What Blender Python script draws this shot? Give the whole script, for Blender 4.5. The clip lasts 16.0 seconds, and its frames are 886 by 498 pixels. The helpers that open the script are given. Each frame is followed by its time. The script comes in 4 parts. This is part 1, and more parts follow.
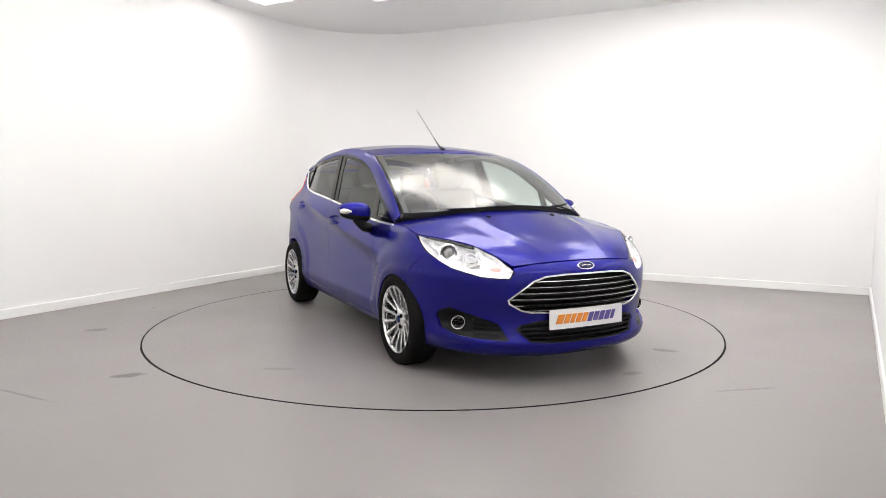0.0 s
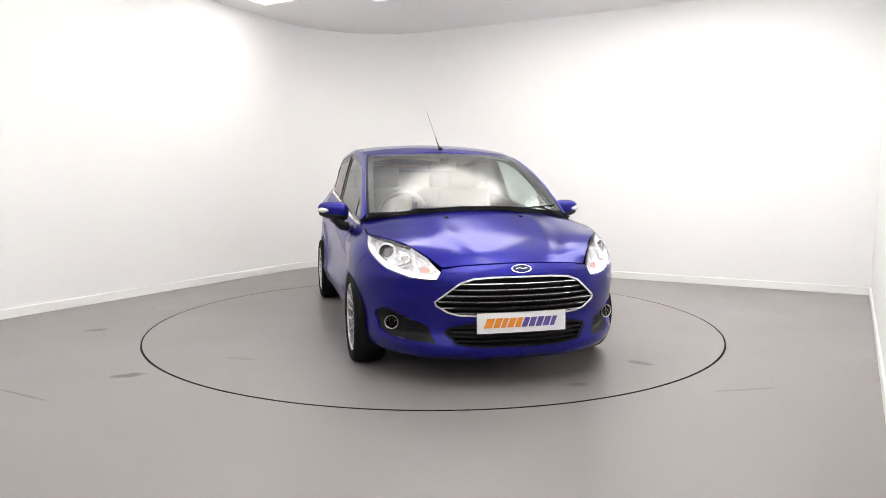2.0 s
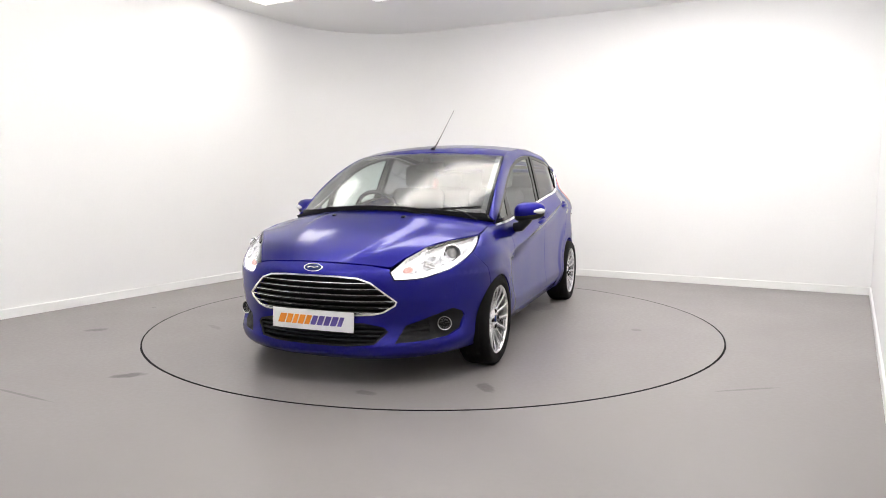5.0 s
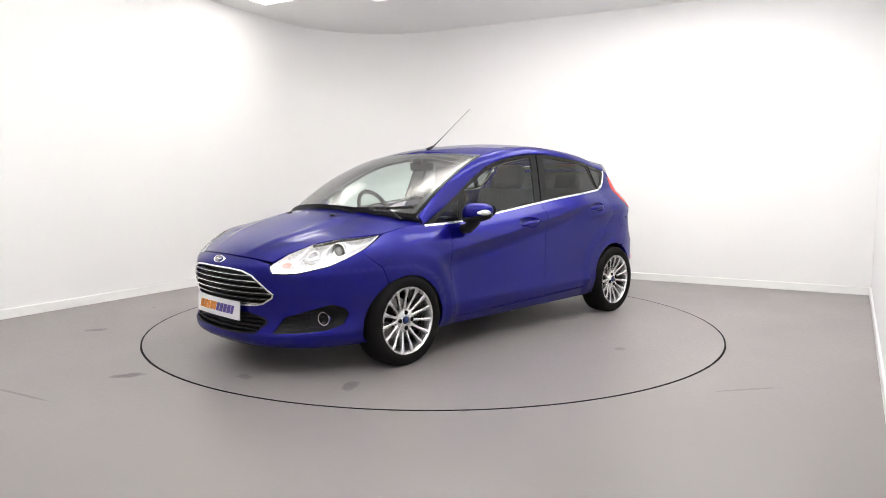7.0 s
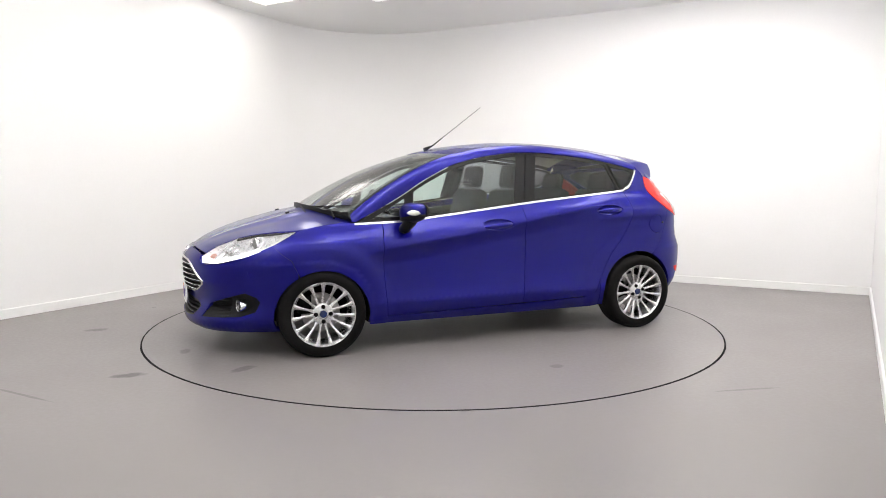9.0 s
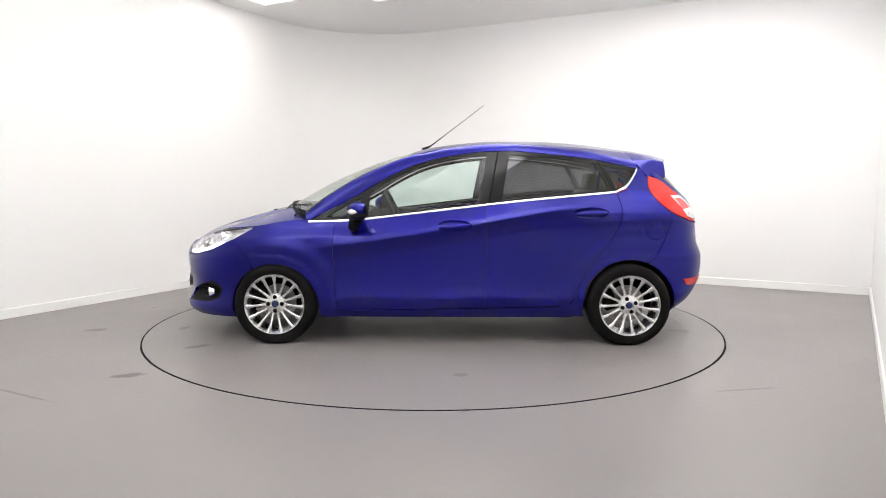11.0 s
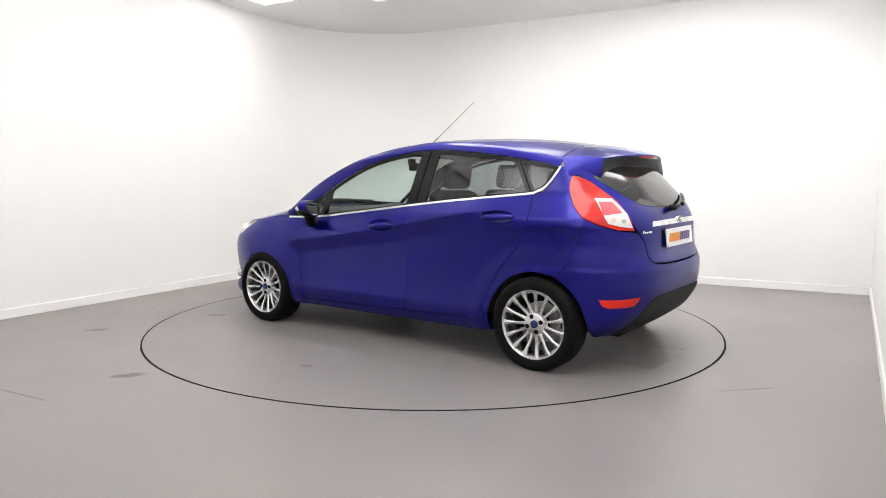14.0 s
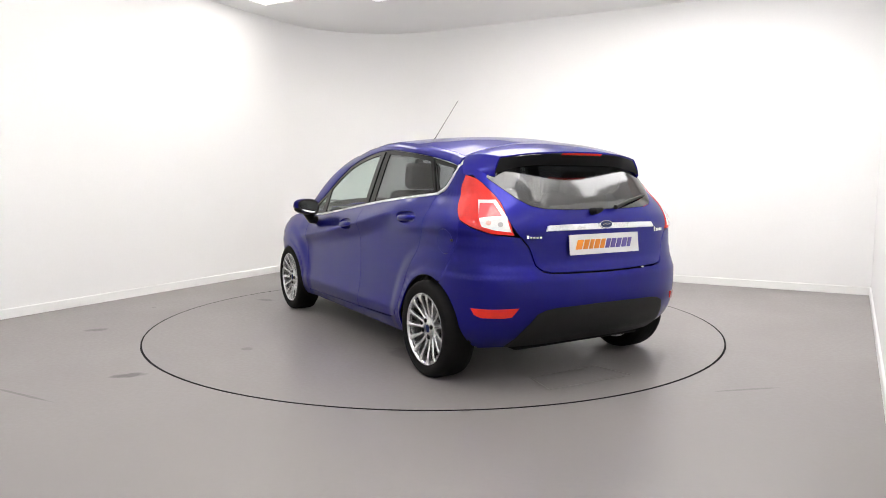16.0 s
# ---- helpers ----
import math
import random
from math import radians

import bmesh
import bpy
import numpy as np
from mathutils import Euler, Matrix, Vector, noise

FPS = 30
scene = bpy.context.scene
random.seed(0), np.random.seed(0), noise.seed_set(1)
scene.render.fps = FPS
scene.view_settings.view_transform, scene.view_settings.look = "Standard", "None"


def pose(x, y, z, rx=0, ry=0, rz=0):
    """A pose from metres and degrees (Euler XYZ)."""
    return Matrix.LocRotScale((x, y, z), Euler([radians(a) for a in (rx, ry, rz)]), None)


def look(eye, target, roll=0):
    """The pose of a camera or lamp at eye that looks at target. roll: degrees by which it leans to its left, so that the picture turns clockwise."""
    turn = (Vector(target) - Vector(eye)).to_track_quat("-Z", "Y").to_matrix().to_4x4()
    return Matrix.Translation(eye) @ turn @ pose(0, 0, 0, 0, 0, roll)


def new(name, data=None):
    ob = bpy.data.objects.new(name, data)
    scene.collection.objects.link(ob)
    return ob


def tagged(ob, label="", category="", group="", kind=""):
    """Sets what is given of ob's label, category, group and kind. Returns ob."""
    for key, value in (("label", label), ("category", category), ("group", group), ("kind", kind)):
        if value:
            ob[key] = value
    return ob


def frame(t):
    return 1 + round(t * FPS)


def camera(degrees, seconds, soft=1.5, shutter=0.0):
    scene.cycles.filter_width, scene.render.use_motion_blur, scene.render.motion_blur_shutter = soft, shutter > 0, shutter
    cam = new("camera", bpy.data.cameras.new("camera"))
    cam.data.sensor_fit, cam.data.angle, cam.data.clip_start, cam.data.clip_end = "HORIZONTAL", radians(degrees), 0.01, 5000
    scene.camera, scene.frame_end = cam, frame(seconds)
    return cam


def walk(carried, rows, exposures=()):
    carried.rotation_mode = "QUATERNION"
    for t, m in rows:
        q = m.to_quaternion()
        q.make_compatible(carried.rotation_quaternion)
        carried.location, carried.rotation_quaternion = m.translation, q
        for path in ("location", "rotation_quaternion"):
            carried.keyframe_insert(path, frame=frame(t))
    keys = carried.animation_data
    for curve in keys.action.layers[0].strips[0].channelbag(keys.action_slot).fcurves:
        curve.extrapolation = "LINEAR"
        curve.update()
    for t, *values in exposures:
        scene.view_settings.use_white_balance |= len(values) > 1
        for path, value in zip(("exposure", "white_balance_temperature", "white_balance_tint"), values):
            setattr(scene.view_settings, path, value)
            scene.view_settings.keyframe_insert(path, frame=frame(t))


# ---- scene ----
SPIN = [(0.0, -63.69), (0.5, -64.54), (1.0, -66.85), (1.5, -70.66), (2.0, -76.2), (2.5, -82.05), (3.0, -87.95), (3.5, -93.84),
        (4.0, -99.8), (6.5, -129.0), (7.0, -134.93), (7.5, -140.9), (8.0, -146.95), (8.5, -152.97), (9.0, -158.95),
        (11.5, -187.4), (12.0, -193.35), (12.5, -199.25), (13.0, -205.1), (13.5, -210.9), (14.0, -216.75),
        (14.5, -222.55), (15.0, -228.4), (15.5, -234.2), (16.0, -240.1)]
PIVOT = Vector((0.141, -0.0236, 0.0))      # turntable centre in the car's own space

cam = camera(66.31, 16.0, soft=0.9)
EYE = (0.0, -5.5526, 1.1573)
YAW, PITCH = radians(0.707), radians(-5.822)
AIM = (EYE[0] + math.sin(YAW) * math.cos(PITCH), EYE[1] + math.cos(YAW) * math.cos(PITCH), EYE[2] + math.sin(PITCH))
walk(cam, [(0.0, look(EYE, AIM, 0.073)), (16.0, look(EYE, AIM, 0.073))], [(0.0, 0.0), (16.0, 0.0)])

# ---- light ----
world = bpy.data.worlds.new("world")
scene.world = world
world.use_nodes = True
world.node_tree.nodes["Background"].inputs[0].default_value = (0.9, 0.95, 1.0, 1)
world.node_tree.nodes["Background"].inputs[1].default_value = 0.3

ROOM_AXIS = 59.9                            # degrees, direction of the two long walls
CEILING_Z = 3.1
# unseen uplight trays, added: x, y, z, length, width, power, tint
ADDED_TRAYS = [(-1.30, -0.14, 2.84, 2.0, 1.1, 78, (0.99, 0.96, 0.91)), (1.30, -0.45, 2.82, 2.0, 1.1, 90, (0.985, 0.96, 0.92)), (-3.35, -1.7, 2.66, 1.6, 0.8, 5, (0.97, 0.97, 1.0)),
         (-0.45, -1.60, 2.46, 2.0, 1.1, 50, (0.985, 0.965, 0.94)), (0.95, -2.85, 2.46, 2.0, 1.1, 58, (0.985, 0.97, 0.98)), (-2.6, -3.6, 2.66, 1.6, 0.8, 27, (0.97, 0.965, 1.0)),
         (-1.0, -3.8, 2.46, 2.0, 1.1, 59, (0.975, 0.965, 1.0)), (-1.9, -5.7, 2.66, 1.6, 1.1, 62, (0.96, 0.955, 1.0))]
# flush panels: x, y, length, width, power, tint; the last two unseen, added to fill
PANELS = [(-1.9, 1.75, 0.9, 0.5, 9, (1.0, 0.96, 0.91)), (0.45, 0.50, 1.9, 1.6, 34, (1.0, 0.942, 0.86)), (2.40, 0.20, 1.9, 1.5, 38, (0.98, 0.965, 0.98))]


def area_lamp(m, w, h, power, tint):
    data = bpy.data.lights.new("lamp", "AREA")
    data.shape, data.size, data.size_y, data.energy = "RECTANGLE", w, h, power
    data.color = tint
    ob = new("lamp", data)
    ob.matrix_world = m
    return ob


# unseen trays added to wash the white ceiling with light, and panels let into it
for x, y, z, w, h, power, tint in ADDED_TRAYS:
    area_lamp(pose(x, y, z + 0.03, 180, 0, ROOM_AXIS), w, h, power, tint)
for x, y, w, h, power, tint in PANELS:
    area_lamp(pose(x, y, CEILING_Z - 0.02, 0, 0, ROOM_AXIS), w, h, power, tint)

# ---- materials ----
def surface(name, color, rough=0.5, metal=0.0, vary=0.12, scale=6.0, fine=120.0, bump=0.0, coat=0.0, rough_vary=0.1, spec=0.5, emit=None):
    """A principled surface with broad and fine variation of colour, gloss and relief."""
    m = bpy.data.materials.new(name)
    m.use_nodes = True
    t = m.node_tree
    b = t.nodes["Principled BSDF"]
    co = t.nodes.new("ShaderNodeTexCoord")

    def noise_at(size, detail):
        n = t.nodes.new("ShaderNodeTexNoise")
        n.inputs["Scale"].default_value, n.inputs["Detail"].default_value = size, detail
        t.links.new(co.outputs["Object"], n.inputs["Vector"])
        return n

    broad, small = noise_at(scale, 4), noise_at(fine, 3)
    add = t.nodes.new("ShaderNodeMath")
    add.operation = "ADD"
    t.links.new(broad.outputs["Fac"], add.inputs[0])
    t.links.new(small.outputs["Fac"], add.inputs[1])

    def spread(low, high):
        r = t.nodes.new("ShaderNodeMapRange")
        r.inputs["From Min"].default_value, r.inputs["From Max"].default_value = 0.7, 1.3
        r.inputs["To Min"].default_value, r.inputs["To Max"].default_value = low, high
        t.links.new(add.outputs[0], r.inputs["Value"])
        return r

    tone = t.nodes.new("ShaderNodeHueSaturation")
    tone.inputs["Color"].default_value = (*color, 1)
    t.links.new(spread(1 - vary, 1 + vary).outputs[0], tone.inputs["Value"])
    t.links.new(tone.outputs[0], b.inputs["Base Color"])
    t.links.new(spread(max(rough - rough_vary * rough, 0.01), min(rough + rough_vary * rough, 1)).outputs[0], b.inputs["Roughness"])
    b.inputs["Metallic"].default_value = metal
    b.inputs["Specular IOR Level"].default_value = spec
    b.inputs["Coat Weight"].default_value, b.inputs["Coat Roughness"].default_value = coat, 0.05
    if bump:
        r = t.nodes.new("ShaderNodeBump")
        r.inputs["Strength"].default_value, r.inputs["Distance"].default_value = bump, 0.002
        t.links.new(small.outputs["Fac"], r.inputs["Height"])
        t.links.new(r.outputs[0], b.inputs["Normal"])
    if emit:
        b.inputs["Emission Color"].default_value, b.inputs["Emission Strength"].default_value = (*emit[:3], 1), emit[3]
    return m


def glass(name, tint, gloss=0.03, least=0.05):
    """Thin glass: it lets the view through with a tint and mirrors by the angle."""
    m = bpy.data.materials.new(name)
    m.use_nodes = True
    t = m.node_tree
    t.nodes.remove(t.nodes["Principled BSDF"])
    clear, mirror, mix, edge, power, gloss_by = (t.nodes.new("ShaderNode" + k) for k in ("BsdfTransparent", "BsdfGlossy", "MixShader", "LayerWeight", "Math", "MapRange"))
    clear.inputs[0].default_value = (*tint, 1)
    mirror.inputs["Roughness"].default_value = gloss
    edge.inputs["Blend"].default_value = 0.5
    power.operation, power.inputs[1].default_value = "POWER", 4.5
    gloss_by.inputs["To Min"].default_value, gloss_by.inputs["To Max"].default_value = least, 1.0
    t.links.new(edge.outputs["Facing"], power.inputs[0])
    t.links.new(power.outputs[0], gloss_by.inputs["Value"])
    t.links.new(gloss_by.outputs[0], mix.inputs[0])
    t.links.new(clear.outputs[0], mix.inputs[1])
    t.links.new(mirror.outputs[0], mix.inputs[2])
    t.links.new(mix.outputs[0], t.nodes["Material Output"].inputs[0])
    return m


PAINT = surface("blue_metallic_paint", (0.0050, 0.0040, 0.200), 0.38, 0.88, 0.10, 2.0, 900.0, 0.0, 1.0, spec=0.0)
PAINT.node_tree.nodes["Principled BSDF"].inputs["Coat IOR"].default_value = 1.38
PAINT.node_tree.nodes["Principled BSDF"].inputs["Coat Roughness"].default_value = 0.17
PAINT.node_tree.nodes["Principled BSDF"].inputs["Specular Tint"].default_value = (0.10, 0.09, 0.55, 1)
WALL = surface("white_wall_paint", (0.816, 0.814, 0.810), 0.75, 0, 0.012, 0.8, 60.0, 0.03)
CEIL = surface("white_ceiling_paint", (0.846, 0.843, 0.836), 0.8, 0, 0.01, 0.8, 60.0, 0.02)
SKIRT = surface("white_gloss_trim", (0.82, 0.82, 0.81), 0.35, 0, 0.02, 3.0, 80.0)
BLACK = surface("satin_black_plastic", (0.008, 0.008, 0.009), 0.42, 0, 0.2, 9.0, 400.0, 0.05, spec=0.18)
GRAIN = surface("grained_black_plastic", (0.014, 0.014, 0.015), 0.6, 0, 0.25, 12.0, 700.0, 0.25, spec=0.2)
GLOSS_BLACK = surface("gloss_black_trim", (0.006, 0.006, 0.007), 0.15, 0, 0.1, 5.0, 200.0, spec=0.25)
RUBBER = surface("tyre_rubber", (0.009, 0.0085, 0.0085), 0.72, 0, 0.25, 14.0, 260.0, 0.2, spec=0.1)
CHROME = surface("polished_chrome", (0.80, 0.80, 0.81), 0.09, 1.0, 0.04, 8.0, 300.0)
SATIN = surface("satin_bright_trim", (0.78, 0.78, 0.80), 0.28, 0.9, 0.04, 8.0, 300.0)
ALLOY = surface("silver_alloy", (0.74, 0.74, 0.75), 0.27, 0.92, 0.06, 9.0, 400.0, 0.03)
STEEL = surface("worn_disc_steel", (0.35, 0.34, 0.33), 0.35, 0.9, 0.2, 15.0, 300.0, 0.1)
# Also colours shade: the platform gap, nut pockets and tread grooves.
UNDER = surface("underseal_and_shade_black", (0.006, 0.006, 0.006), 0.8, 0, 0.3, 8.0, 150.0, 0.3, spec=0.15)
PLATE = surface("white_plate_plastic", (0.80, 0.80, 0.80), 0.3, 0, 0.02, 5.0, 200.0)
ORANGE = surface("orange_print", (0.80, 0.27, 0.02), 0.4, 0, 0.05, 10.0, 200.0)
VIOLET = surface("violet_print", (0.10, 0.07, 0.30), 0.4, 0, 0.05, 10.0, 200.0)
BADGE = surface("dark_blue_enamel", (0.012, 0.025, 0.12), 0.15, 0, 0.05, 10.0, 200.0, 0.0, 0.6)
# A faint red glow is put in to brighten lenses, brake light and reflectors.
RED = surface("faintly_glowing_red_lens", (0.62, 0.018, 0.012), 0.10, 0, 0.10, 30.0, 160.0, 0.05, 0.35, spec=0.3, emit=(1.0, 0.02, 0.015, 0.07))
PINK = surface("frosted_red_lens", (0.70, 0.07, 0.08), 0.12, 0, 0.08, 30.0, 160.0, 0.05, 0.6)
WHITE_LENS = surface("frosted_white_lens", (0.78, 0.77, 0.75), 0.15, 0.2, 0.10, 40.0, 180.0, 0.1, 0.6)
AMBER = surface("amber_reflector", (0.74, 0.42, 0.36), 0.2, 0, 0.1, 30.0, 160.0)
BOWL = surface("bright_lamp_reflector", (0.86, 0.86, 0.87), 0.28, 0.25, 0.08, 18.0, 120.0, 0.1)
DRL = surface("lit_white_lamp_strip", (0.9, 0.9, 0.9), 0.3, 0, 0.02, 5.0, 50.0, emit=(1.0, 0.97, 0.95, 2.6))
PANEL_GLOW = surface("lit_ceiling_panel", (0.9, 0.9, 0.9), 0.4, 0, 0.02, 5.0, 50.0, emit=(1.0, 0.96, 0.9, 1.0))
# The trays' undersides glow so that they mirror no darker than the ceiling.
DIFFUSER = surface("lit_added_tray_base", (0.9, 0.9, 0.9), 0.4, 0, 0.02, 5.0, 50.0, emit=(1.0, 0.97, 0.93, 0.9))
FABRIC = surface("dark_seat_fabric", (0.017, 0.017, 0.019), 0.9, 0, 0.2, 20.0, 90.0, 0.08)
DASH = surface("dark_dash_plastic", (0.022, 0.023, 0.024), 0.6, 0, 0.15, 10.0, 500.0, 0.2)
LINER = surface("pale_headlining", (0.42, 0.41, 0.39), 0.9, 0, 0.06, 10.0, 300.0, 0.1)
PANE = glass("clear_green_tinted_glass", (0.78, 0.88, 0.85))
SCREEN = glass("windscreen_glass", (0.82, 0.90, 0.87), 0.19, 0.12)
PRIVACY = glass("dark_privacy_glass", (0.31, 0.32, 0.335))
BACK = glass("dark_rear_screen_glass", (0.05, 0.053, 0.058), 0.10, 0.12)
LENS = glass("clear_lamp_lens", (0.95, 0.95, 0.96), 0.02)
MIRROR = surface("mirror_glass", (0.85, 0.88, 0.9), 0.03, 1.0, 0.01, 5.0, 50.0)


def floor_paint(name, marks):
    """Grey resin floor with scuffs, faint streaks and a few dark smudges of their own shape."""
    m = surface(name, (0.245, 0.228, 0.222), 0.38, 0, 0.07, 1.1, 38.0, 0.05, 0, 0.22)
    t = m.node_tree
    b = t.nodes["Principled BSDF"]
    geo = t.nodes.new("ShaderNodeTexCoord")
    link = b.inputs["Base Color"].links[0].from_socket
    fine = t.nodes.new("ShaderNodeTexNoise")
    fine.inputs["Scale"].default_value, fine.inputs["Detail"].default_value = 9.0, 6
    t.links.new(geo.outputs["Object"], fine.inputs["Vector"])
    for x, y, rx, ry, turn, strength in marks:
        place = t.nodes.new("ShaderNodeMapping")
        place.vector_type = "TEXTURE"
        place.inputs["Location"].default_value = (x, y, 0)
        place.inputs["Rotation"].default_value = (0, 0, radians(turn))
        place.inputs["Scale"].default_value = (rx, ry, 50)
        t.links.new(geo.outputs["Object"], place.inputs["Vector"])
        far = t.nodes.new("ShaderNodeVectorMath")
        far.operation = "LENGTH"
        t.links.new(place.outputs[0], far.inputs[0])
        ragged = t.nodes.new("ShaderNodeMath")
        ragged.operation = "MULTIPLY_ADD"
        ragged.inputs[1].default_value = 1.2
        t.links.new(fine.outputs["Fac"], ragged.inputs[0])
        t.links.new(far.outputs["Value"], ragged.inputs[2])
        r = t.nodes.new("ShaderNodeMapRange")
        r.inputs["From Min"].default_value, r.inputs["From Max"].default_value = 1.3, 1.65
        r.inputs["To Min"].default_value, r.inputs["To Max"].default_value = strength, 0.0
        t.links.new(ragged.outputs[0], r.inputs["Value"])
        mix = t.nodes.new("ShaderNodeMix")
        mix.data_type = "RGBA"
        for k in mix.inputs:
            if k.name == "B" and k.type == "RGBA":
                k.default_value = (0.05, 0.047, 0.045, 1)
        t.links.new(r.outputs[0], mix.inputs[0])
        t.links.new(link, mix.inputs[6])
        link = mix.outputs[2]
    t.links.new(link, b.inputs["Base Color"])
    return m


FLOOR = floor_paint("grey_resin_floor", [(-1.82, -1.60, 0.10, 0.05, 20, 0.85), (-2.61, -0.37, 0.09, 0.05, 20, 0.6), (-2.25, -1.95, 0.30, 0.012, -28, 0.5),
                                         (1.75, -1.9, 0.2, 0.015, 10, 0.4), (-2.55, 0.55, 0.025, 0.015, 0, 0.7)])
DISC = floor_paint("grey_resin_disc", [(1.62, 0.95, 0.09, 0.05, 40, 0.6), (1.95, 0.35, 0.07, 0.04, 80, 0.5), (-0.2, 1.6, 0.05, 0.04, 10, 0.4),
                                       (-0.9, 0.7, 0.25, 0.12, 10, 0.35), (0.9, -1.5, 0.12, 0.03, 60, 0.3)])

# ---- the car's skin, as curves: x forward, y to its left, metres ----
def curve(*pts):
    """A smooth monotone-style interpolation through (a, b) pairs."""
    xs = np.array([q[0] for q in pts], float)
    ys = np.array([q[1] for q in pts], float)
    if xs[0] > xs[-1]:
        xs, ys = xs[::-1], ys[::-1]
    d = np.diff(ys) / np.diff(xs)
    m = np.concatenate([[d[0]], [0.0 if a * b <= 0 else 2 * a * b / (a + b) for a, b in zip(d, d[1:])], [d[-1]]])

    def f(x):
        x = min(max(float(x), xs[0]), xs[-1])
        i = min(max(int(np.searchsorted(xs, x)) - 1, 0), len(xs) - 2)
        h = xs[i + 1] - xs[i]
        t = (x - xs[i]) / h
        return float((2 * t**3 - 3 * t * t + 1) * ys[i] + (t**3 - 2 * t * t + t) * h * m[i]
                     + (3 * t * t - 2 * t**3) * ys[i + 1] + (t**3 - t * t) * h * m[i + 1])
    return f


BELT = curve((2.1, 0.862), (1.05, 0.862), (0.73, 0.872), (0.356, 0.911), (-0.243, 0.983), (-0.6, 1.022), (-1.1, 1.068), (-1.3, 1.085), (-2.0, 1.1))
NOSE = curve((0.15, 1.995), (0.175, 2.050), (0.205, 2.078), (0.245, 2.082), (0.288, 2.066), (0.385, 2.059), (0.45, 2.071), (0.5, 2.082), (0.58, 2.084), (0.64, 2.071), (0.70, 2.014), (0.78, 1.893), (0.86, 1.725), (1.0, 1.462))
TAIL = curve((0.15, -1.60), (0.22, -1.68), (0.305, -1.79), (0.443, -1.870), (0.55, -1.888), (0.61, -1.887), (0.66, -1.871), (0.71, -1.849), (0.85, -1.835),
             (0.99, -1.79), (1.10, -1.70), (1.22, -1.58), (1.40, -1.38))
SIDE = curve((0.0, 0.765), (0.05, 0.79), (0.13, 0.815), (0.2, 0.828), (0.27, 0.820), (0.42, 0.812), (0.6, 0.811), (0.68, 0.815), (0.745, 0.826), (0.795, 0.843),
             (0.83, 0.842), (0.92, 0.802), (1.0, 0.752))


SIDE_F = curve((0.0, 0.765), (0.05, 0.79), (0.13, 0.812), (0.25, 0.824), (0.5, 0.833), (0.72, 0.838), (0.83, 0.832), (0.93, 0.797), (1.0, 0.752))


CREASE = curve((1.1, 0.650), (0.835, 0.690), (0.474, 0.738), (0.106, 0.796), (-0.253, 0.856), (-0.556, 0.912), (-0.804, 0.952), (-1.2, 0.985))
LOWER = curve((0.17, 0.768), (0.21, 0.792), (0.25, 0.814), (0.30, 0.827), (0.332, 0.831), (0.355, 0.826), (0.42, 0.815), (0.52, 0.808), (0.62, 0.806), (0.95, 0.808))


def ease(k):
    k = min(max(k, 0.0), 1.0)
    return k * k * (3 - 2 * k)


def flank(x, z):
    """Half the car's width at a place on its side."""
    b = BELT(x)
    if z <= b:
        h, f = (z - 0.17) / (b - 0.17), ease((x - 0.35) / 0.6)
        y = SIDE(h) * (1 - f) + SIDE_F(h) * f
        k = ease((1.02 - x) / 0.30) * ease((x + 1.15) / 0.55)
        if k:
            # a sharp shoulder line climbs through the doors, undercut below it
            c = CREASE(x)
            q = 0.839 - 0.087 * (max(z - c, 0) / (b - c)) ** 1.4 - (0.839 - LOWER(z)) * (1 - max(0.0, 1 - max(c - z, 0) / 0.11) ** 1.7)
            y += (q - y) * k
        r = min(math.hypot(x - 1.2445, z - 0.29), math.hypot(x + 1.2445, z - 0.30))
        y += (0.013 * ease((0.50 - r) / 0.10) + 0.005 * ease((0.355 - r) / 0.03)) * ease((0.86 - z) / 0.12)
    else:
        y = 0.752 - 0.29 * (z - b) - 0.25 * max(0, z - b - 0.2) ** 2
    if x < -0.8:
        y -= 0.17 * min(-0.8 - x, 0.4) ** 1.3 * min(max((z - 0.8) / 0.25, 0), 1)
    return y


def round_nose(z):
    """How square the nose is in plan: more so at the lower lip."""
    return 1.125 + 0.12 * ease((0.36 - z) / 0.14)


def skin(s, z):
    """The outer skin: s 0 at the front's middle, 1 over the front axle, 2 over the rear axle, 3 at the rear's middle."""
    if s < 0 or s > 3:
        q = skin(-s if s < 0 else 6 - s, z)
        return Vector((q.x, -q.y, q.z))
    if s < 1:
        a = math.radians(90 * max(s, 0))
        p = 2 * round_nose(z)
        return Vector((1.2 + (NOSE(z) - 1.2) * max(math.cos(a), 0) ** (2 / p), flank(1.2, z) * max(math.sin(a), 0) ** (2 / p), z))
    if s <= 2:
        x = 1.2 - 2.4 * (s - 1)
        return Vector((x, flank(x, z), z))
    a = math.radians(90 * (3 - min(s, 3)))
    p = 3.3
    return Vector((-1.2 + (TAIL(z) + 1.2) * max(math.cos(a), 0) ** (2 / p), flank(-1.2, z) * max(math.sin(a), 0) ** (2 / p), z))


def s_of_x(x, z):
    if x > 1.2:
        c = min((x - 1.2) / (NOSE(z) - 1.2), 1) ** round_nose(z)
        return math.degrees(math.acos(c)) / 90
    if x >= -1.2:
        return 1 + (1.2 - x) / 2.4
    c = min((-1.2 - x) / (-1.2 - TAIL(z)), 1) ** 1.65
    return 3 - math.degrees(math.acos(c)) / 90


def s_front(y, z):
    return math.degrees(math.asin(min(abs(y) / flank(1.2, z), 1) ** round_nose(z))) / 90


def s_rear(y, z):
    return 3 - math.degrees(math.asin(min(y / flank(-1.2, z), 1) ** 1.65)) / 90


